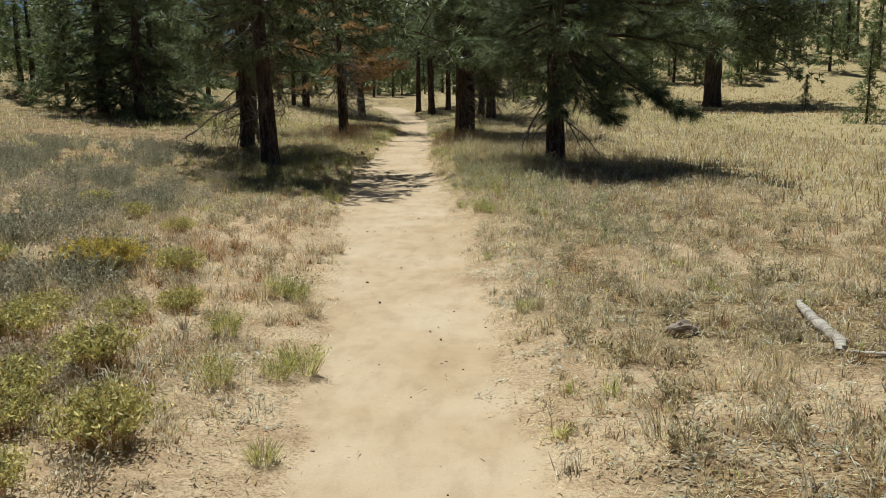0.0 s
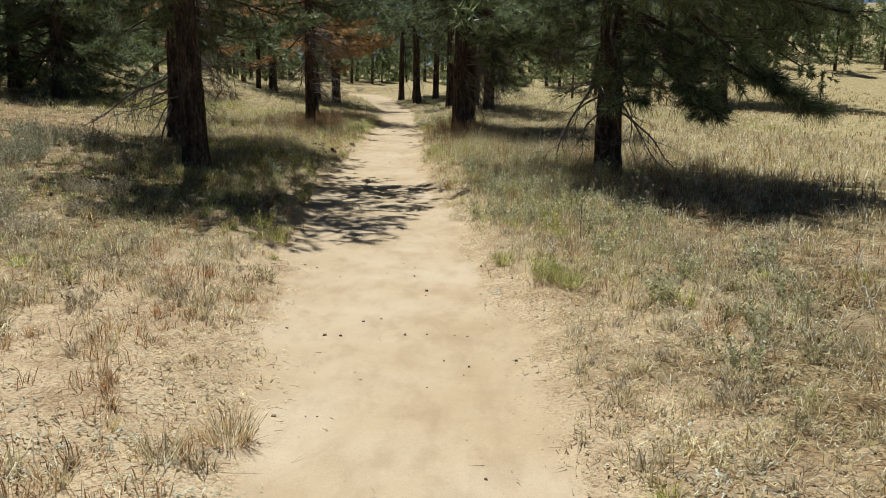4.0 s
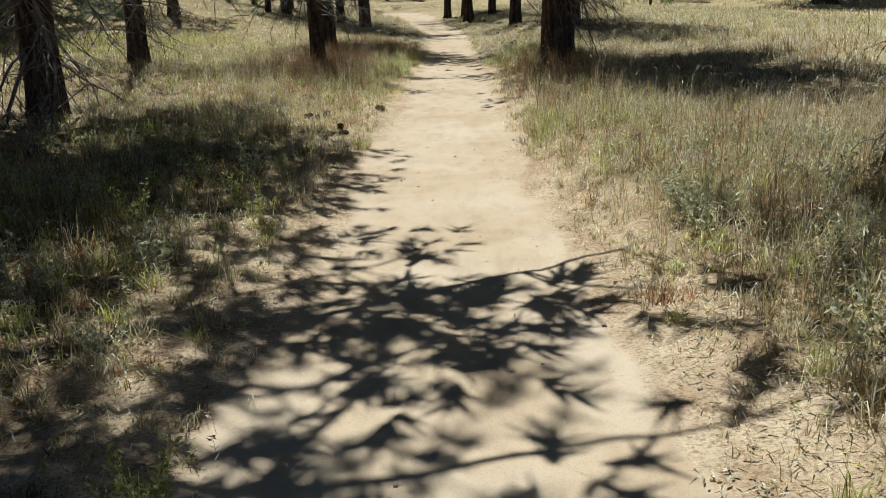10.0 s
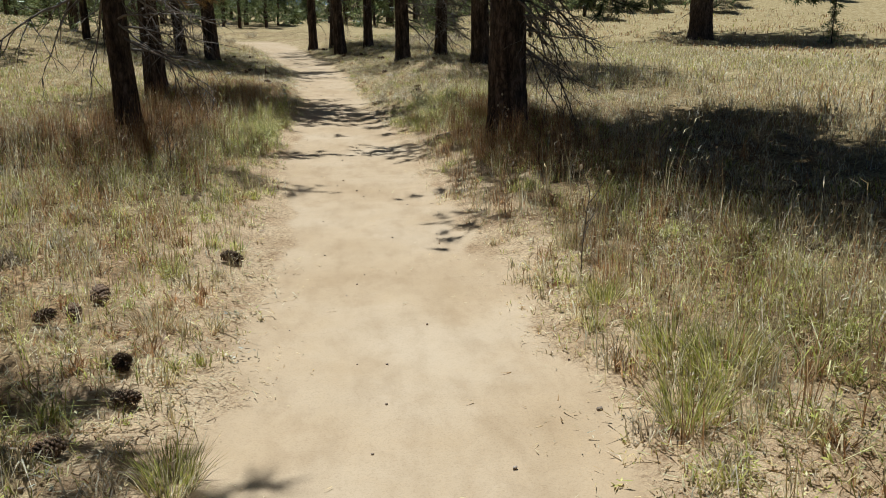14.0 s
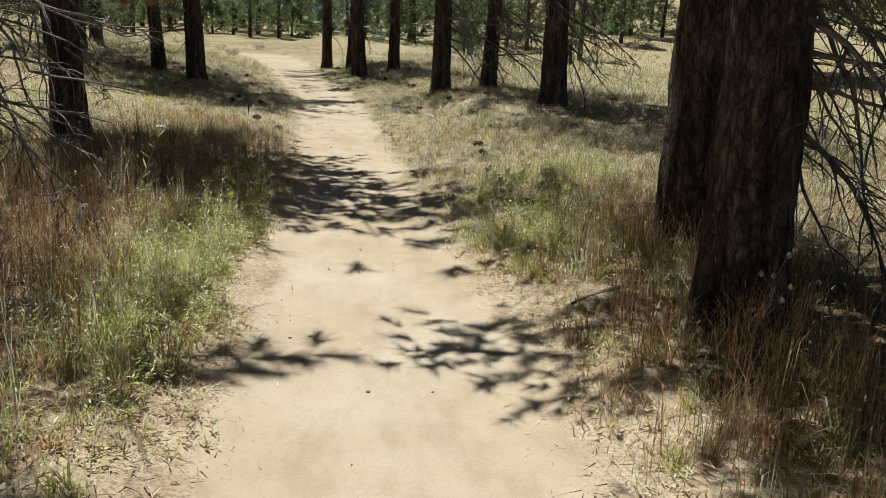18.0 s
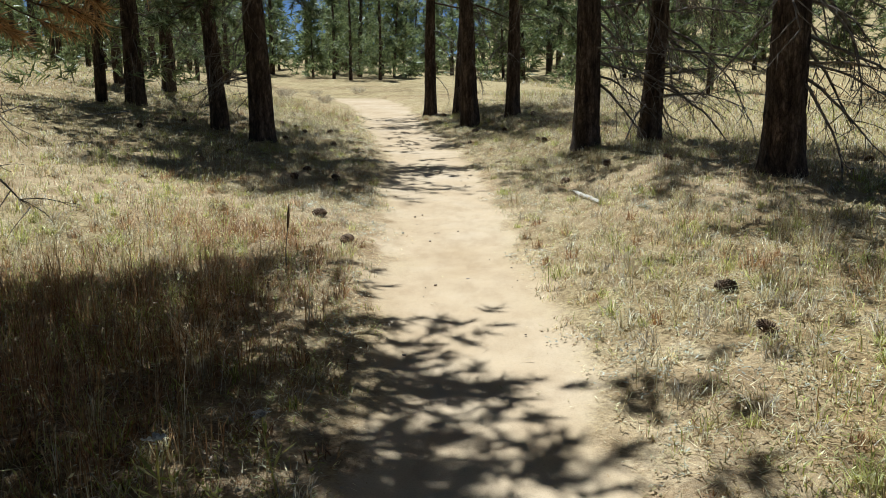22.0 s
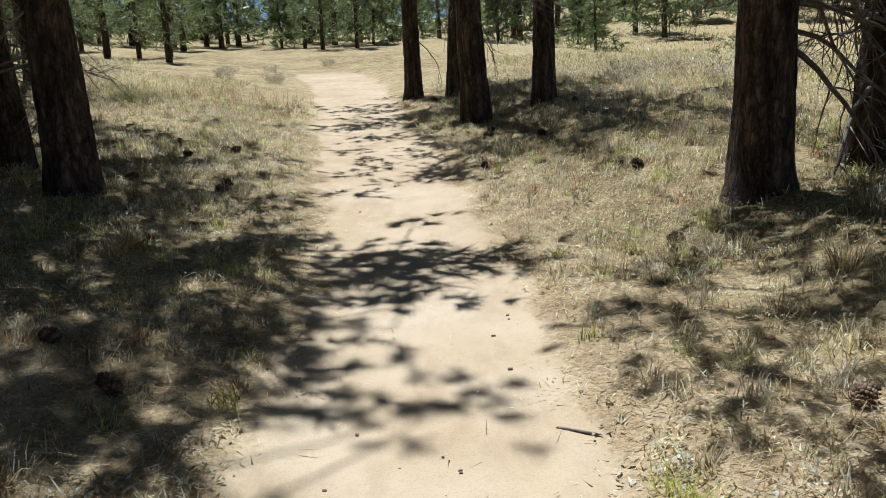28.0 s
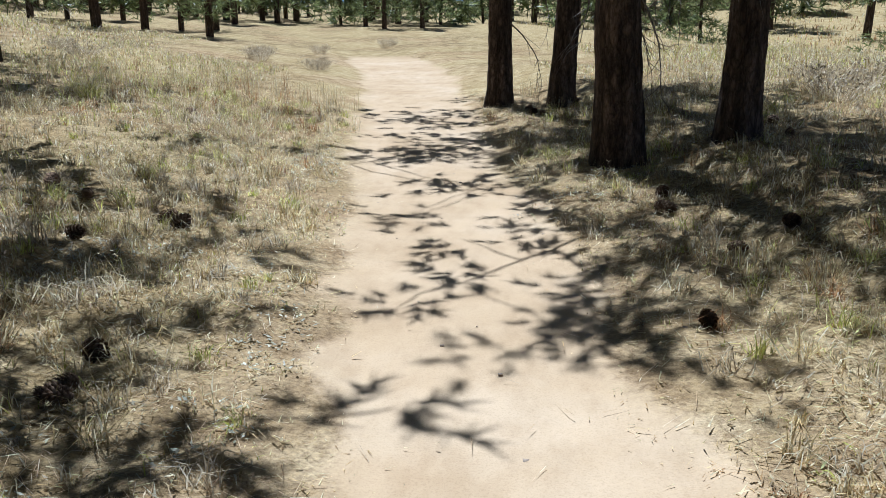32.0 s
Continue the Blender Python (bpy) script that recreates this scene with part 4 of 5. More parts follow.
    keep = (rng.random(n) < 0.35 + 0.5 * dense) & (np.abs(x - trail_mid(y)) > trail_half(y) + 0.06 + 0.2 * rng.random(n)) & (rng.random(n) < 0.4 + 0.6 * smooth(lattice(x, y, 0.8, 52), 0.3, 0.65))
    x, y, h, green, russet = x[keep], y[keep], h[keep], green[keep], russet[keep]
    pick = rng.random(len(x))
    kind = np.where(pick < green, 2, np.where(pick < green + russet, 3, np.where(rng.random(len(x)) < 0.42, 1, 0)))
    for k, (name, label, mat) in enumerate((("straw_tufts", "small splayed tufts of straw-coloured grass", STRAW), ("grey_tufts", "small tufts of grey dried weed", GREY), ("green_tufts", "small tufts of yellow-green grass", GREEN), ("russet_tufts", "small tufts of reddish-brown grass", RUSSET))):
        m = kind == k
        size = rng.uniform(0.6, 1.5, m.sum())
        many = 34
        cx, cy, hh = np.repeat(x[m], many), np.repeat(y[m], many), np.repeat((0.07 + 0.55 * h[m]) * size, many)
        wide = np.repeat(0.022 * size, many)
        v, f = blades(rng, cx + rng.normal(0, 1, len(cx)) * wide, cy + rng.normal(0, 1, len(cx)) * wide, hh * rng.uniform(0.5, 1.2, len(cx)), 0.95, np.full(len(cx), 0.0027))
        tagged(new(name, sheet(name, v, f, mat)), label, "grass", kind="stuff")


grass()


def lying(rng, x, y, short, long, half, lift):
    """Thin straight pieces lying on the ground, one sliver each."""
    n = len(x)
    a, far = rng.uniform(0, 2 * np.pi, n), rng.uniform(short, long, n)
    p = np.stack([x, y, ground(x, y) + 0.006 + rng.uniform(0, lift, n)], 1)
    q = np.stack([x + far * np.cos(a), y + far * np.sin(a), 0 * x], 1)
    q[:, 2] = ground(q[:, 0], q[:, 1]) + 0.008 + rng.uniform(0, lift, n) * 1.6
    side = np.stack([-np.sin(a), np.cos(a), 0 * a], 1) * half
    return np.stack([p - side, p + side, q], 1).reshape(-1, 3), np.arange(3 * n).reshape(-1, 3)


def sprigs(rng, x, y, h, leaves, leaf):
    """Small leafy plants: a leaning stem and narrow leaves along it."""
    n = len(x)
    a = rng.uniform(0, 2 * np.pi, n)
    base = np.stack([x, y, ground(x, y) - 0.01], 1)
    lean = np.stack([np.cos(a), np.sin(a), 0 * a], 1) * (h * rng.uniform(0.05, 0.7, n))[:, None]
    tip = base + lean + np.array([0, 0, 1.0]) * h[:, None]
    side = np.stack([-np.sin(a), np.cos(a), 0 * a], 1) * 0.0016
    v = [np.stack([base - side, base + side, tip], 1).reshape(-1, 3)]
    s = np.repeat(np.arange(n), leaves)
    w = rng.uniform(0.12, 1.0, len(s))[:, None]
    p = base[s] + (tip - base)[s] * w
    b = rng.uniform(0, 2 * np.pi, len(s))
    d = np.stack([np.cos(b), np.sin(b), rng.uniform(0.0, 0.7, len(s))], 1)
    d *= (leaf * rng.uniform(0.5, 1.3, len(s)) / np.linalg.norm(d, axis=1))[:, None]
    e = np.stack([-np.sin(b), np.cos(b), rng.normal(0, 0.25, len(s))], 1) * leaf * 0.13
    v.append(np.stack([p, p + 0.5 * d + e, p + d, p + 0.5 * d - e], 1).reshape(-1, 3))
    return np.concatenate(v), [np.arange(3 * n).reshape(-1, 3), 3 * n + np.arange(4 * len(s)).reshape(-1, 4)]


def undergrowth():
    """Carpets of small plants: fresh green ones, dry tan ones, reddish ones."""
    rng = np.random.default_rng(55)
    n = 29000
    y = rng.uniform(1.5, 50, n)
    x = trail_mid(y) + rng.choice((-1.0, 1.0), n) * (0.3 + 3.6 * rng.random(n) ** 1.4)
    more = 9000
    a, b, k = rng.normal(0, 1, more), rng.normal(0, 1, more), rng.integers(0, 6, more)
    fresh = np.array([(-3.6, 29.2, 0.4, 1.2), (-3.3, 28.2, 0.25, 0.9), (-4.4, 33.5, 0.7, 0.8), (-1.45, 29.5, 0.3, 0.8), (0.3, 16.0, 0.7, 2.4), (-0.4, 21.5, 0.5, 1.6)])[k]
    x, y = np.r_[x, fresh[:, 0] + a * fresh[:, 2]], np.r_[y, fresh[:, 1] + b * fresh[:, 3]]
    n = len(x)
    h, green, russet, dense, tall = cover(x, y)
    rust = np.exp(-(((x + 2.5) / 1.2) ** 2) - ((y - 8.5) / 4.5) ** 2)
    keep = rng.random(n) < dense * (0.95 - 0.5 * smooth(y, 32, 35))
    x, y, h, green, russet, rust = x[keep], y[keep], h[keep], green[keep], russet[keep], rust[keep]
    pick = rng.random(len(x))
    kind = np.where(pick < 1.2 * green - 0.12, 0, np.where(pick < 1.2 * green - 0.12 + russet + 0.7 * rust + 0.12, 2, 1))
    for k, (name, label, mat) in enumerate((("green_undergrowth", "low carpet of fresh yellow-green plants beside the path", GREEN), ("dry_undergrowth", "small dry tan weeds scattered over the ground", THATCH), ("russet_undergrowth", "small reddish-brown dry plants", FALLEN))):
        m = kind == k
        v, f = sprigs(rng, x[m], y[m], (0.03 + h[m]) * rng.uniform(0.4, 1.5, m.sum()), 7, 0.03 if k == 0 else 0.026)
        tagged(new(name, sheet(name, v, f, mat)), label, "weeds", kind="stuff")


undergrowth()


def litter():
    """Fallen needles, broken straw, low leafy forbs, and crumbs of bark and stone on the trail."""
    rng = np.random.default_rng(91)

    def spread(n, wide, low, high):
        y = rng.uniform(low, high, n)
        x = trail_mid(y) + rng.normal(0, wide, n)
        off = np.abs(x - trail_mid(y)) - trail_half(y) + 0.35 * (lattice(x, y, 0.45, 41) - 0.5)
        return x, y, off

    x, y, off = spread(170000, 2.0, 1, 51)
    keep = rng.random(len(x)) < (0.12 + 0.88 * smooth(y, 31, 36)) * (0.008 + 0.992 * smooth(off, -0.05, 0.5))
    v, f = lying(rng, x[keep], y[keep], 0.06, 0.15, 0.0013, 0.02)
    tagged(new("pine_needle_litter", sheet("needle_litter", v, [f], FALLEN)), "brown fallen pine needles scattered on the ground", "litter", kind="stuff")
    for count, wide, half, mat, name, label in ((230000, 1.7, 0.0028, THATCH, "thatch", "matted dry straw and broken stems covering the ground"), (120000, 4.2, 0.004, THATCH, "meadow_thatch", "matted pale dry grass between the trees")):
        x, y, off = spread(count, wide, 1.5, 53)
        rust = np.exp(-(((x + 2.5) / 1.2) ** 2) - ((y - 8.5) / 4.5) ** 2)
        keep = rng.random(len(x)) < (1 - 0.6 * rust) * (1 - 0.75 * smooth(cover(x, y)[4], 0.08, 0.22)) * (0.004 + 0.996 * smooth(off, -0.1, 0.4)) * (0.3 + 0.7 * smooth(lattice(x, y, 0.7, 42), 0.25, 0.65))
        v, f = lying(rng, x[keep], y[keep], 0.015, 0.08, half, 0.024)
        tagged(new(name, sheet(name, v, [f], mat)), label, "litter", kind="stuff")
    x, y, off = spread(60000, 1.0, 1, 50)
    keep = rng.random(len(x)) < smooth(off, -0.3, 0.12) * (1 - smooth(off, 0.3, 0.9)) * (0.25 + 0.75 * smooth(lattice(x, y, 0.35, 44), 0.35, 0.7))
    v, f = lying(rng, x[keep], y[keep], 0.008, 0.04, 0.0018, 0.005)
    tagged(new("edge_litter", sheet("edge_litter", v, [f], THATCH)), "orange-brown crumbs and straw bits along the path edges", "litter", kind="stuff")
    for name, label, count, wide, many, seed, mat in (("pale_forbs", "mats of small pale grey-green leaves on dry ground", 30000, 2.0, 10, 43, PALE), ("low_forbs", "low tan leafy weeds on dry ground", 13000, 2.4, 9, 47, FORB)):
        x, y, off = spread(count, wide, 1, 50)
        patch = smooth(lattice(x, y, 0.9, seed) + 0.2 * smooth(y, 29, 32) * smooth(40 - y, 0, 3) * smooth(x - trail_mid(y), 0.3, 0.8), 0.42, 0.75) * (0.35 + 0.65 * smooth(lattice(x, y, 0.3, seed + 1), 0.35, 0.7))
        open_ground = 1 - 0.85 * smooth(cover(x, y)[4], 0.06, 0.16) - 0.5 * smooth(y, 12, 15) * smooth(31 - y, 0, 3)
        keep = rng.random(len(x)) < smooth(off, -0.12, 0.3) * patch * np.clip(open_ground, 0, 1)
        x, y = np.repeat(x[keep], many), np.repeat(y[keep], many)
        n = len(x)
        a, rise = rng.uniform(0, 2 * np.pi, n), rng.uniform(-0.05, 0.55, n)
        d = np.stack([np.cos(a), np.sin(a), rise], 1) * rng.uniform(0.014, 0.036, n)[:, None]
        e = np.stack([-np.sin(a), np.cos(a), rng.normal(0, 0.25, n)], 1) * rng.uniform(0.003, 0.0065, n)[:, None]
        p = np.stack([x, y, 0 * x], 1)
        p[:, :2] += rng.normal(0, 0.028, (n, 2))
        p[:, 2] = ground(p[:, 0], p[:, 1]) + rng.uniform(0.002, 0.022, n)
        v = np.stack([p, p + 0.5 * d + e, p + d, p + 0.5 * d - e], 1).reshape(-1, 3)
        tagged(new(name, sheet(name, v, [np.arange(4 * n).reshape(-1, 4)], mat)), label, "weeds", kind="stuff")
    soup = Soup()
    cube = np.array([[a, b, c] for a in (-1, 1) for b in (-1, 1) for c in (-1, 1)], float)
    box = np.array([[0, 1, 3, 2], [4, 6, 7, 5], [0, 4, 5, 1], [2, 3, 7, 6], [0, 2, 6, 4], [1, 5, 7, 3]])
    for _ in range(420):
        y = rng.uniform(0, 50)
        x = float(trail_mid(y)) + rng.normal(0, 0.6)
        s = 0.003 + 0.007 * rng.random() ** 3
        v = cube * rng.uniform(0.5, 1.1, (8, 3)) * s * np.array([1.3, 1, 0.6])
        soup.add(v + (x, y, float(ground(x, y)) + 0.3 * s), box)
    tagged(new("trail_pebbles", soup.mesh("pebbles", STONE)), "small pebbles and crumbs strewn on the sandy path", "pebbles", kind="stuff")


litter()


# ---- shrubs and single plants ----
def plant_parts(name, seed, stems, height, radius, width, mat, foliage=(), arch=0.85, dome=False):
    """A plant as a list of parts: its stems or blades, then leaves, buds or flowers along them."""
    rng = np.random.default_rng(seed)
    a, r = rng.uniform(0, 2 * np.pi, stems), radius * 0.35 * np.sqrt(rng.random(stems))
    base = np.stack([r * np.cos(a), r * np.sin(a), np.full(stems, -0.02)], 1)
    b = a + rng.normal(0, 0.5, stems)
    out = np.stack([np.cos(b), np.sin(b), 0 * b], 1)
    h = height * rng.uniform(0.55, 1.1, stems)
    go = radius * rng.uniform(0.1, 1.0, stems) * arch
    if dome:
        h = height * np.sqrt(np.clip(1.08 - (go / radius) ** 2, 0.1, 1)) * rng.uniform(0.75, 1.08, stems)
    mid, tip = base + out * (0.45 * go)[:, None] + [[0, 0, 0.6]] * h[:, None], base + out * go[:, None] + [[0, 0, 1.0]] * h[:, None]
    c = rng.uniform(0, np.pi, stems)
    side = np.stack([np.cos(c), np.sin(c), 0 * c], 1) * width
    v = np.stack([base - side, base + side, mid + 0.8 * side, mid - 0.8 * side, tip], 1).reshape(-1, 3)
    k = np.arange(stems)[:, None] * 5
    if stems <= 12:
        parts = [("stem", sheet("stem", v[5 * q : 5 * q + 5], [np.array([[0, 1, 2, 3]]), np.array([[3, 2, 4]])], mat)) for q in range(stems)]
    else:
        parts = [(name, sheet(name, v, [k + np.array([[0, 1, 2, 3]]), k + np.array([[3, 2, 4]])], mat))]
    for leafname, leafmat, leaves, leaf, start in foliage:
        s = np.repeat(np.arange(stems), leaves)
        w = rng.uniform(start, 1.0, len(s))[:, None]
        p = np.where(w < 0.6, base[s] + (mid - base)[s] * w / 0.6, mid[s] + (tip - mid)[s] * (w - 0.6) / 0.4)
        p = p + rng.normal(0, 0.008, p.shape)
        d = rng.normal(0, 1, (len(s), 3)) + [0, 0, 0.8]
        d /= np.linalg.norm(d, axis=1, keepdims=True)
        e = np.cross(d, rng.normal(0, 1, (len(s), 3)))
        e /= np.linalg.norm(e, axis=1, keepdims=True)
        e *= leaf * 0.17
        d = d * leaf * rng.uniform(0.6, 1.2, (len(s), 1))
        q = np.stack([p, p + 0.5 * d + e, p + d, p + 0.5 * d - e], 1).reshape(-1, 3)
        parts.append((leafname, sheet(leafname, q, [np.arange(4 * len(s)).reshape(-1, 4)], leafmat)))
    return parts


BRUSH = [plant_parts("brushwood", 300 + k, 190, 0.25, 0.27, 0.002, RUSSET, [("foliage", SAGE, 12, 0.034, 0.5), ("bloom", BLOOM, 2 + k, 0.014, 0.92)], 0.8, True) for k in range(3)]
BRUSH_BLOOM = [plant_parts("brushwood", 310, 200, 0.26, 0.3, 0.0016, SAGE, [("foliage", SAGE, 4, 0.026, 0.3), ("bloom", BLOOM, 18, 0.026, 0.7)], 0.8, True)]
OLIVEBRUSH = [plant_parts("brushwood", 324 + k, 110, 0.29, 0.34, 0.0024, OLIVE, [("foliage", OLIVE, 6, 0.034, 0.3)], 0.85, True) for k in range(3)]
DRYBRUSH = [plant_parts("brushwood", 320 + k, 140, 0.2, 0.32, 0.0018, GREY, [("foliage", GREY, 4, 0.028, 0.4)], 0.8, True) for k in range(2)]
TUFT = [plant_parts("green_grass", 330 + k, 170, 0.2, 0.24, 0.0019, GREEN, (), 0.6) + plant_parts("dry_grass", 370 + k, 90, 0.17, 0.26, 0.0018, STRAW, (), 0.7) for k in range(3)]
WISPY = [plant_parts("green_grass", 335 + k, 90, 0.26, 0.26, 0.0022, GREEN, [("foliage", GREEN, 7, 0.026, 0.35)], 0.8) + plant_parts("dry_grass", 375 + k, 60, 0.2, 0.28, 0.002, STRAW, (), 0.8) for k in range(3)]
STRAW_TUFT = [plant_parts("dry_grass", 340 + k, 130, 0.18, 0.24, 0.0018, STRAW, (), 0.7) + plant_parts("brown_grass", 380 + k, 60, 0.13, 0.26, 0.0018, RUSSET, (), 0.8) for k in range(2)]
WEED = [plant_parts("stem", 350 + k, 12, 0.3, 0.2, 0.002, GREEN, [("foliage", GREEN, 26, 0.03, 0.15)], 0.6) for k in range(2)]
LEAFWEED = [plant_parts("brushwood", 360 + k, 12, 0.24, 0.2, 0.002, LEAFY, [("foliage", LEAFY, 34, 0.034, 0.15)], 0.8) for k in range(3)]
CLUMP = [plant_parts("brushwood", 390 + k, 44, 0.15, 0.15, 0.0018, GREY, [("foliage", (FORB, GREY)[k % 2], 5, 0.03, 0.25)], 0.9) for k in range(3)] + [plant_parts("brown_grass", 396, 60, 0.15, 0.17, 0.0017, RUSSET), plant_parts("dry_grass", 397, 60, 0.17, 0.16, 0.0017, STRAW)]
GREYWEED = [plant_parts("stem", 356 + k, 12, 0.14, 0.14, 0.002, GREY, [("foliage", FORB, 12, 0.035, 0.2)], 0.8) for k in range(2)]

rng = np.random.default_rng(12)


def plants(spots, kinds, name, label, category, group, low=0.8, high=1.2):
    for n, (x, y) in enumerate(spots):
        plant = thing(name, label, category, group, m=at(x, y, 0, rng.uniform(0, 360), rng.uniform(low, high)))
        for piece, mesh in kinds[n % len(kinds)]:
            limb = part(piece, mesh, plant)
            if piece != "stem":
                tagged(limb, kind="stuff")


plants([(-2.98, 5.0), (-2.55, 5.6), (-2.26, 5.96), (-2.19, 3.6), (-2.21, 4.48), (-4.48, 10.25), (-4.31, 6.96), (-3.12, 5.62), (-1.67, 3.5), (-1.9, 2.92), (-2.71, 3.0), (-2.71, 7.07), (-3.9, 4.6), (-3.3, 3.9), (-3.7, 5.2), (-4.9, 7.4), (-3.5, 9.2), (-5.29, 11.0), (-5.2, 6.3), (-4.6, 5.4), (-5.6, 8.0), (-2.4, 3.95)], BRUSH, "rabbitbrush", "low yellow-green rabbitbrush shrub on dry ground", "shrub", "rabbitbrush by the trail", 0.72, 1.05)
plants([(-1.5, 6.4), (-1.64, 6.46), (-1.73, 5.35), (-1.19, 4.55), (-1.08, 4.75), (-1.47, 4.35), (-0.07, 11.5), (0.02, 11.42)], WISPY, "grass_tuft", "wispy upright yellow-green bunch of stems on dry ground", "grass tuft", "wispy green tufts", 0.6, 0.85)
plants([(-3.48, 7.05), (-3.3, 7.12)], BRUSH_BLOOM, "rabbitbrush", "rabbitbrush shrub covered in golden yellow bloom", "shrub", "rabbitbrush by the trail")
plants([(x, y) for x, y in zip(-2.9 - 8.5 * rng.random(290) ** 1.2, rng.uniform(6.0, 20, 290)) if x < -4.3 - 2.2 * float(smooth(y, 12, 15)) or y < 7.4], OLIVEBRUSH, "dry_shrub", "low grey-olive shrub among dry weeds", "shrub", "dry shrubs", 0.7, 1.35)
plants([(x, y) for x, y in zip(-2.3 - 6.0 * rng.random(150) ** 1.3, rng.uniform(2.2, 15, 150)) if x < -4.1 or y < 6.4], DRYBRUSH, "dry_shrub", "grey dried low shrub among weeds", "shrub", "dry shrubs", 0.7, 1.35)
plants([(-0.98, 3.5), (0.31, 6.09), (0.1, 11.27), (-2.38, 13.1), (-0.02, 11.6), (-0.32, 12.3), (-2.9, 13.3), (-2.95, 21.3), (-3.36, 23.3), (-1.2, 22.6), (-3.5, 30.2), (-1.65, 29.1), (-1.62, 28.6), (-3.3, 29.6), (-0.15, 13.8), (0.25, 13.2), (-3.75, 29.0), (-3.4, 28.6)], TUFT, "grass_tuft", "bright yellow-green bunch of grass beside the path", "grass tuft", "green grass tufts", 0.55, 0.95)
plants([(-1.22, 21.5), (-0.98, 21.75), (-1.1, 21.95)], TUFT, "grass_tuft", "large bright yellow-green bunch of grass beside the path", "grass tuft", "green grass tufts", 1.15, 1.4)
plants([(-1.32, 6.06), (-1.75, 6.35), (-1.87, 5.67), (-1.62, 8.8), (0.5, 8.0), (1.75, 11.3), (0.9, 4.8), (-4.1, 32.4), (-4.6, 33.4), (-4.2, 34.0), (-5.0, 38.6), (-1.1, 43.0), (-6.4, 46.2), (-6.9, 48.5), (-0.4, 38.6), (-7.5, 50.0), (-8.2, 47.0)], STRAW_TUFT, "grass_tuft", "dry straw-coloured bunch of grass", "grass tuft", "dry grass tufts", 0.7, 1.1)
plants([(x, y) for x, y in zip(rng.uniform(0.3, 3.2, 26), rng.uniform(3.2, 12, 26))] + [(-2.2, 41.3), (-1.9, 39.6), (-4.6, 40.2), (-5.0, 35.6)], GREYWEED, "weed", "small grey-green weed on bare ground", "weed", "low weeds")
spots = [(x, y) for x, y in zip(rng.uniform(0.5, 4.6, 150), rng.uniform(2.2, 13, 150))] + [(x, y) for x, y in zip(rng.uniform(-4.2, -1.2, 95), rng.uniform(2.2, 12.5, 95))]
plants([(x, y) for x, y in spots if abs(x - float(trail_mid(y))) > float(trail_half(y)) + 0.12], CLUMP, "weed", "small dry weed clump on bare sandy ground", "weed", "dry weed clumps", 0.6, 1.25)
plants([(0.75, 9.6), (1.1, 10.3), (0.6, 10.8), (1.4, 9.2), (1.0, 11.6), (0.5, 12.2), (1.5, 10.9), (1.9, 10.0), (1.7, 12.0), (0.9, 13.0), (1.3, 13.9), (0.4, 14.4), (0.9, 15.2), (0.3, 16.3), (-3.4, 17.6), (-3.9, 17.2), (-3.2, 16.6), (-4.4, 18.8), (-3.7, 20.2), (-4.6, 16.4), (-1.45, 30.5), (-0.9, 29.6), (-1.0, 30.9)], LEAFWEED, "weed", "leafy grey-green weed beside the path", "weed", "leafy weeds", 0.7, 1.25)
plants([(x, y) for x, y in zip(rng.uniform(-0.55, 1.5, 60), rng.uniform(13.3, 20, 60)) if x - float(trail_mid(y)) > float(trail_half(y)) + 0.2], LEAFWEED, "weed", "leafy grey-green weed beside the path", "weed", "leafy weeds", 0.7, 1.25)
plants([(-3.5, 29.4), (-3.35, 29.9), (-3.65, 30.3), (-3.45, 30.7), (-3.9, 29.2), (-1.2, 29.9), (0.5, 14.6), (-0.1, 15.6), (-2.6, 15.6), (-3.1, 18.5), (-3.4, 19.0), (0.2, 13.6), (-2.55, 13.3), (-3.9, 19.6), (-3.8, 18.2)], WEED, "weed", "leafy green weed growing at the path edge", "weed", "green weeds")


def yarrow(x, y, height, turn):
    plant = thing("yarrow", "tall green yarrow with a flat white flower head", "flower", "yarrows", m=at(x, y, 0, turn))
    r = np.random.default_rng(int(turn))
    stem = Soup()
    line = wander(r, (0, 0, -0.03), (0.05, 0, 1), height, 8, 0.05, (0, 0.1))
    tube(stem, line, np.linspace(0.004, 0.0025, 9), 5)
    part("stem", stem.mesh("stem", GREEN, True), plant)
    leaves = Soup()
    for k in range(14):
        p = line[1 + k // 2]
        a = r.uniform(0, 6.283)
        d = np.array([math.cos(a), math.sin(a), 0.7]) * r.uniform(0.05, 0.1)
        e = np.array([-math.sin(a), math.cos(a), 0]) * 0.006
        leaves.add([p, p + 0.5 * d + e, p + d, p + 0.5 * d - e], [[0, 1, 2, 3]])
    part("foliage", leaves.mesh("foliage", GREEN), plant)
    head = Soup()
    for k in range(46):
        q, s = line[-1] + np.array([*(r.normal(0, 0.012, 2)), r.uniform(-0.004, 0.008)]), 0.006
        head.add(q + s * np.array([[1, 0, 0], [0, 1, 0.3], [-1, 0, 0], [0, -1, 0.3], [0, 0, 0.8]]), [[0, 1, 4], [1, 2, 4], [2, 3, 4], [3, 0, 4]])
    part("flower_head", head.mesh("flower_head", WHITE), plant)


for n, (x, y, h) in enumerate(((-3.3, 30.31, 0.36), (-3.55, 30.15, 0.42), (-4.22, 30.04, 0.64), (-3.55, 30.63, 0.45), (-4.88, 30.7, 0.42), (-3.38, 31.1, 0.34))):
    yarrow(x, y, h, 31 + 47 * n)


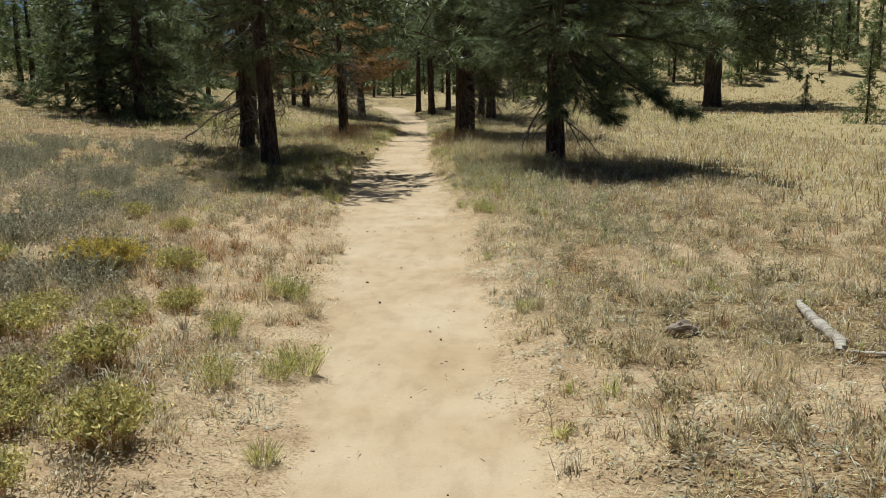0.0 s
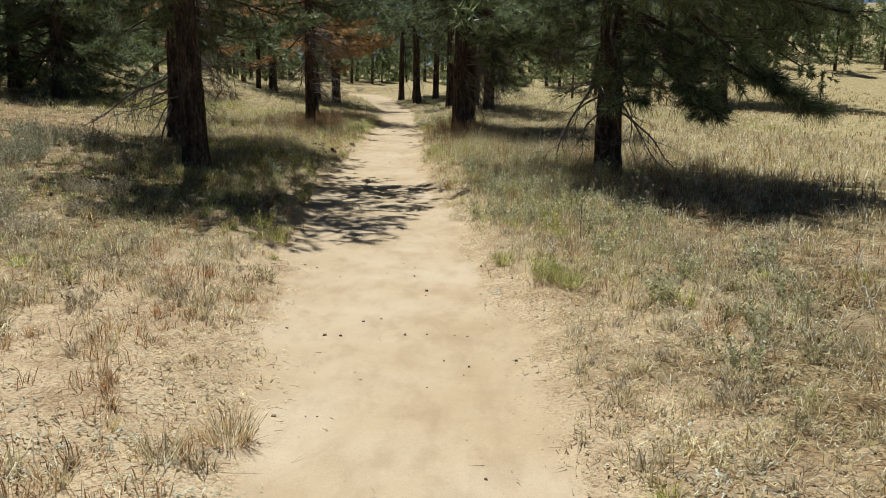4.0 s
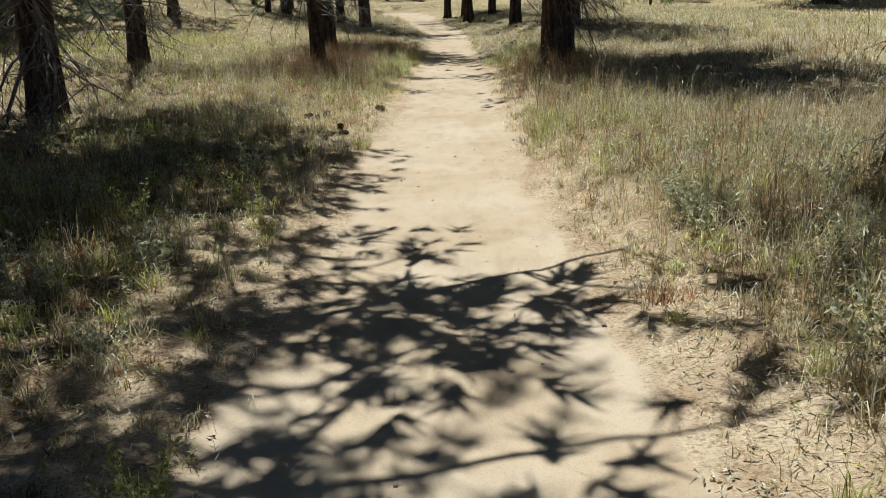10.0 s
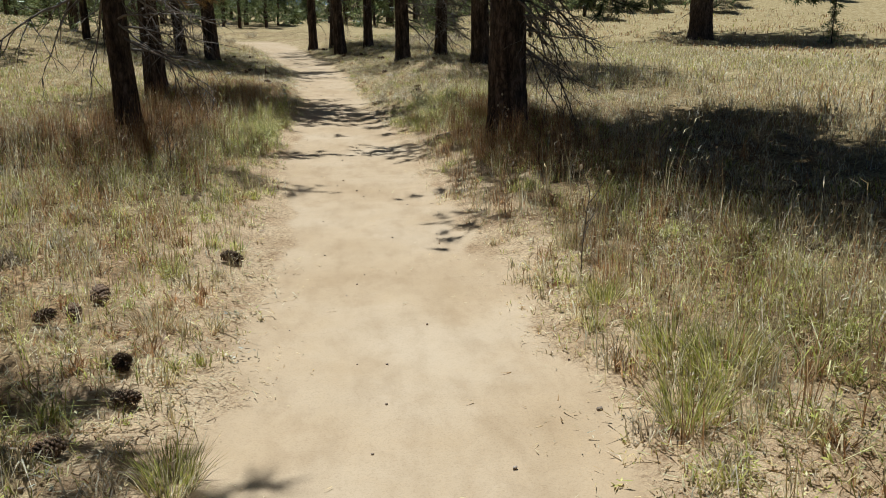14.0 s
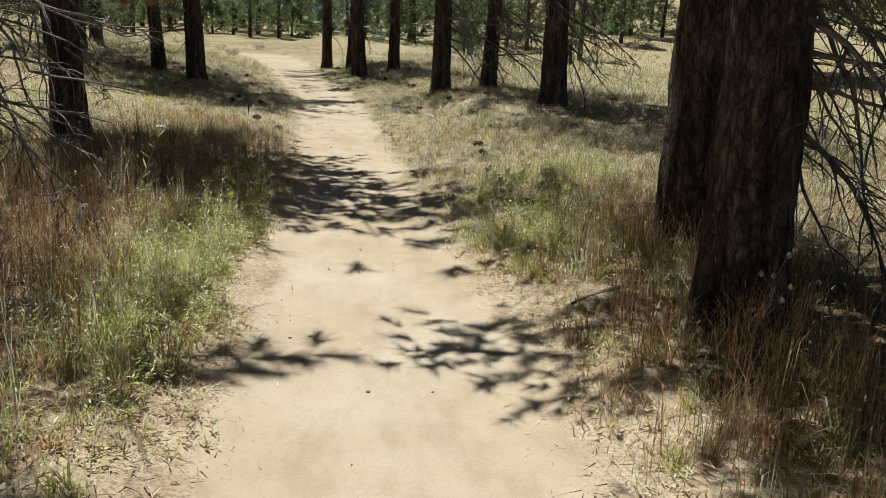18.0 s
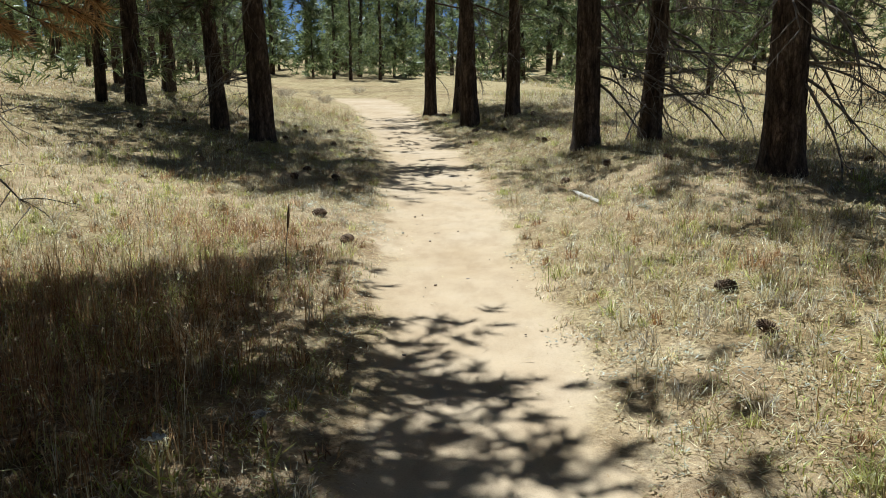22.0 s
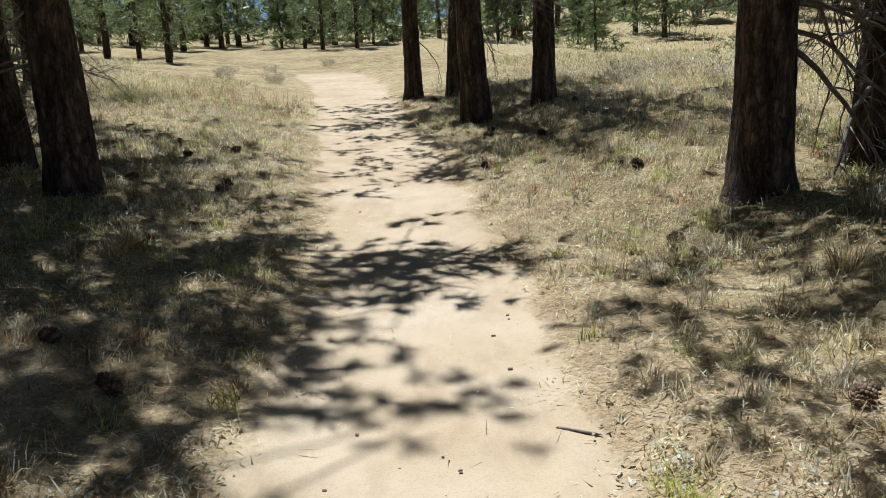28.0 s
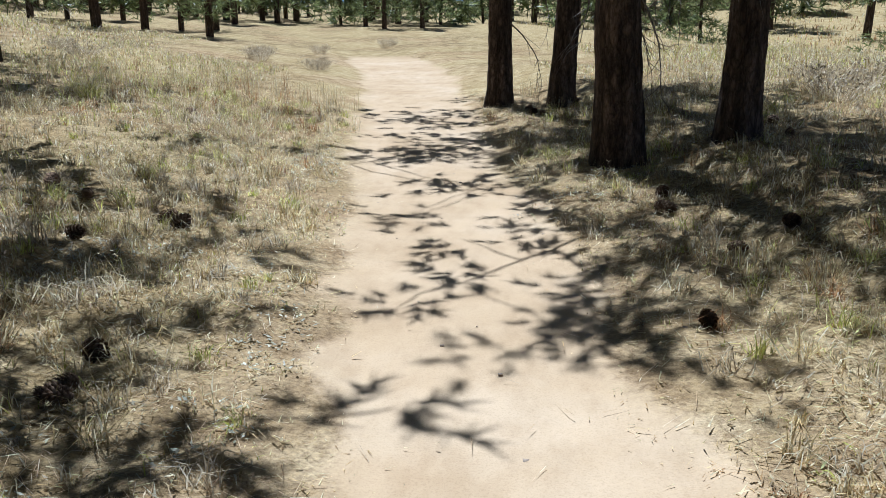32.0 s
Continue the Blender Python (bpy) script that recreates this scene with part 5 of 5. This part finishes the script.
plants([(-0.44, 48.7), (1.0, 48.2), (0.6, 50.4), (2.6, 50.0)], DRYBRUSH, "dry_shrub", "large pale bleached shrub in the dry meadow", "shrub", "dry shrubs", 1.8, 2.4)
plants([(0.53, 33.0), (0.32, 33.5), (0.66, 37.7), (-9.76, 58.4), (-8.04, 57.3), (0.12, 51.3), (-10.66, 52.4), (-9.48, 62.8), (-9.44, 57.3), (-8.47, 68.2), (-11.5, 53.2), (-9.84, 58.9), (-7.87, 56.2)], DRYBRUSH, "dry_shrub", "pale bleached low shrub in the dry grass", "shrub", "dry shrubs", 1.0, 1.8)
plants([(-8.59, 48.6), (-7.48, 48.4), (-8.71, 47.4), (-6.22, 48.3), (-8.06, 47.6), (-1.0, 42.6), (-0.97, 41.6), (-2.28, 43.5), (-2.1, 40.0), (-5.56, 42.4), (-5.17, 40.2), (-1.26, 39.1), (-1.84, 39.9), (-0.87, 21.9), (-1.04, 20.5), (-0.59, 21.2), (-0.2, 21.7), (-3.27, 22.5), (-3.92, 25.6)], STRAW_TUFT, "grass_tuft", "dry straw-coloured bunch of grass", "grass tuft", "dry grass tufts", 0.7, 1.0)
plants([(-9.82, 48.5), (-8.3, 48.2)], TUFT, "grass_tuft", "yellow-green bunch of grass in the clearing", "grass tuft", "green grass tufts", 1.1, 1.4)


def dry_weed(x, y, height, turn, spike=False):
    """A dead branching weed: a stem, side shoots and seed heads."""
    r = np.random.default_rng(int(turn * 7))
    plant = thing("dry_weed", "dark dried mullein stalk standing in the grass" if spike else "dry branching weed stalk with small seed heads", "weed", "dry weeds", m=at(x, y, 0, turn))
    stem, line = Soup(), wander(r, (0, 0, -0.04), (0.12, 0, 1), height, 9, 0.05, (0, 0.05))
    tube(stem, line, np.linspace(0.005, 0.002, 10), 5)
    part("stem", stem.mesh("stem", TWIG, True), plant)
    if spike:
        head = Soup()
        tube(head, line[-3:] + [[0, 0, 0.0], [0, 0, 0.03], [0, 0, 0.06]], [0.006, 0.01, 0.003], 8)
        part("seed_spike", head.mesh("seed_spike", CONE), plant)
        return
    for k in range(3, 10):
        a = r.uniform(0, 6.283)
        twig = Soup()
        shoot = wander(r, line[k], (math.cos(a), math.sin(a), 1.1), r.uniform(0.08, 0.2), 4, 0.1, (0.05, 0.1))
        tube(twig, shoot, np.linspace(0.0028, 0.0014, 5), 4)
        limb = part("shoot", twig.mesh("shoot", TWIG, True), plant)
        head = Soup()
        tube(head, shoot[-1] + np.array([[0, 0, -0.012], [0.002, 0, -0.004], [0, 0.002, 0.006], [0, 0, 0.014]]), [0.002, 0.011, 0.009, 0.003], 7)
        part("seed_head", head.mesh("seed_head", GREY), limb)


for n, (x, y, h) in enumerate(((-4.75, 30.4, 0.55), (-4.3, 30.1, 0.5), (-1.2, 23.0, 0.5), (-0.3, 24.2, 0.55), (0.6, 23.6, 0.6), (-3.9, 25.9, 0.45), (-4.1, 28.9, 0.45), (-0.9, 27.2, 0.4), (0.8, 33.8, 0.35), (-1.0, 41.7, 0.35), (0.4, 12.9, 0.45), (1.1, 13.8, 0.55))):
    dry_weed(x, y, h, 13 + 41 * n)
dry_weed(-4.0, 33.86, 0.44, 777, True)


# ---- pine cones ----
def cone_mesh(seed):
    """An open cone: a core with rows of pointed woody scales in spirals."""
    rng = np.random.default_rng(seed)
    soup = Soup()
    tube(soup, [(0, 0, -0.055), (0, 0, -0.03), (0, 0, 0.02), (0, 0, 0.06)], [0.01, 0.02, 0.016, 0.004], 7)
    for n in range(86):
        s = n / 86
        a = n * 2.39996
        wide = math.sin(math.pi * (0.14 + 0.8 * s)) ** 0.7
        root, z = 0.012 * wide, -0.05 + 0.112 * s
        far, rise = (0.046 * wide + 0.004) * rng.uniform(0.9, 1.1), 0.006 + 0.026 * s
        o, t = np.array([math.cos(a), math.sin(a), 0]), np.array([-math.sin(a), math.cos(a), 0])
        p, q = o * root + (0, 0, z), o * far + (0, 0, z + rise)
        w = 0.011 * wide + 0.002
        soup.add([p - t * w * 0.5, p + t * w * 0.5, q * 0.8 + p * 0.2 + t * w, q + (0, 0, 0.004), q * 0.8 + p * 0.2 - t * w, q * 0.7 + p * 0.3 - (0, 0, 0.006)],
                 [[0, 1, 2], [0, 2, 4], [2, 3, 4], [1, 0, 5], [1, 5, 2], [0, 4, 5], [2, 5, 3], [4, 3, 5]])
    return soup.mesh("pine_cone", CONE)


CONES = [cone_mesh(400 + k) for k in range(3)]
CONE_SPOTS = [
    (-3.11, 23.6), (-3.3, 22.1), (-3.34, 21.45), (-3.64, 22.6), (-3.74, 22.5), (-4.03, 22.6), (-3.6, 22.85), (-3.22, 21.8), (-1.3, 33.3), (-1.35, 32.5),
    (-1.33, 30.18), (-0.95, 31.3), (-5.99, 42.4), (-8.44, 43.0), (-4.16, 35.95), (-3.76, 34.85), (-1.34, 33.3), (-7.12, 42.6), (-8.2, 41.7), (-8.05, 43.3),
    (-5.2, 42.5), (-1.2, 38.5), (-1.82, 40.0), (-6.2, 40.0), (-4.87, 38.0), (-2.8, 44.75), (-3.56, 49.4),
]
MORE_CONE_SPOTS = [
    (-1.66, 42.0), (-1.76, 42.2), (-5.1, 42.1), (-1.76, 37.9), (-5.06, 40.4), (-4.82, 38.6), (-4.4, 38.2), (-5.7, 44.3), (-6.53, 44.5), (-6.25, 44.4),
    (-5.56, 44.1), (-5.95, 43.7), (-2.74, 45.2), (-1.56, 46.5), (-2.23, 44.2), (-3.99, 50.3), (-3.62, 49.8), (-3.45, 49.3), (-2.55, 44.0), (-3.04, 49.9),
    (-7.16, 48.2), (-2.87, 43.1), (-5.14, 42.2), (-1.5, 47.2), (-0.4, 20.9), (0.9, 34.5), (1.6, 37.9), (-0.6, 37.9),
]
for n, (x, y) in enumerate(CONE_SPOTS + MORE_CONE_SPOTS):
    thing("pine_cone", "open brown pine cone lying on the ground", "pine cone", "fallen pine cones", m=at(x, y, 0.035, rng.uniform(0, 360), rng.uniform(0.7, 1.0), rng.uniform(60, 115), rng.uniform(-30, 30)), mesh=CONES[n % 3])


# ---- fallen wood and stones ----
def log_mesh(seed, points, radius, mat):
    """A weathered piece of wood: uneven, flattened, with splintered ends."""
    r = np.random.default_rng(seed)
    line = np.array(points, float)
    n = 22
    s = np.linspace(0, len(line) - 1, n)
    pts = np.stack([np.interp(s, np.arange(len(line)), line[:, k]) for k in range(3)], 1) + r.normal(0, radius * 0.05, (n, 3))
    rad = radius * np.interp(np.arange(n), [0, 2, 8, 15, 20, 21], [0.25, 0.75, 1.0, 0.85, 0.7, 0.2]) * r.uniform(0.92, 1.08, n)
    soup = Soup()
    tube(soup, pts, rad, 9)
    v = soup.v[-1].reshape(n, 9, 3)
    v += (v - pts[:, None]) * (r.uniform(-0.3, 0.25, (1, 9, 1)) + r.normal(0, 0.06, (n, 9, 1)))
    v[:, :, 2] = pts[:, None, 2] + (v[:, :, 2] - pts[:, None, 2]) * 0.7
    v[0, :, :2] += r.normal(0, radius * 0.5, (9, 2))
    v[-1, :, :2] += r.normal(0, radius * 0.5, (9, 2))
    soup.v[-1] = v.reshape(-1, 3)
    return soup.mesh("log", mat)


def fallen(name, label, points, radius, seed, mat=DRIFT):
    x, y = points[0]
    z0 = float(ground(x, y))
    line = [(a - x, b - y, float(ground(a, b)) - z0 + radius * 0.7) for a, b in points]
    return thing(name, label, "dead wood", m=pose(x, y, z0), mesh=log_mesh(seed, line, radius, mat))


fallen("fallen_log", "bleached broken branch lying on dry grass", [(2.24, 5.95), (2.16, 5.4), (2.1, 4.9), (2.03, 4.72)], 0.05, 500)
fallen("fallen_branch", "bleached crooked branch lying on dry grass", [(2.03, 4.75), (2.3, 4.66), (2.7, 4.62), (3.0, 4.8)], 0.022, 501)
fallen("fallen_log", "pale weathered log lying beside the path", [(-1.7, 37.45), (-1.67, 37.1), (-1.635, 36.7), (-1.6, 36.3)], 0.031, 502)
for n, (name, pts, rad) in enumerate((("stick", [(-9.3, 41.5), (-9.2, 42.6), (-9.2, 43.7)], 0.02), ("stick", [(-1.94, 33.9), (-1.85, 34.1)], 0.008), ("stick", [(-2.61, 37.9), (-2.75, 38.0)], 0.006), ("stick", [(-1.5, 28.0), (-1.1, 28.25), (-0.8, 28.2)], 0.02), ("stick", [(-0.7, 29.9), (-0.4, 30.05), (-0.05, 30.0)], 0.045), ("stick", [(-3.2, 12.0), (-2.95, 11.75)], 0.008))):
    fallen(name, "grey dead stick lying on the ground", pts, rad, 510 + n, TWIG)


def clod(x, y, size, seed):
    r = np.random.default_rng(seed)
    bm = bmesh.new()
    bmesh.ops.create_icosphere(bm, subdivisions=3, radius=1)
    for v in bm.verts:
        k = 0.55 + 0.6 * float(lattice(v.co.x * 2 + seed, v.co.y * 2 + v.co.z, 0.7, seed % 7)) + 0.3 * float(lattice(v.co.x * 5 - v.co.z * 3, v.co.y * 5 + v.co.z * 2, 0.8, seed % 5))
        v.co = Vector((v.co.x * size * k * 1.2, v.co.y * size * k, v.co.z * size * k * 0.7))
    me = bpy.data.meshes.new("stone")
    bm.to_mesh(me)
    bm.free()
    me.materials.append(STONE)
    thing("stone", "rough brown stone half hidden in dry weeds", "stone", "stones", m=at(x, y, size * 0.3, r.uniform(0, 360)), mesh=me)


clod(1.27, 5.3, 0.085, 3)
clod(0.85, 4.9, 0.03, 4)
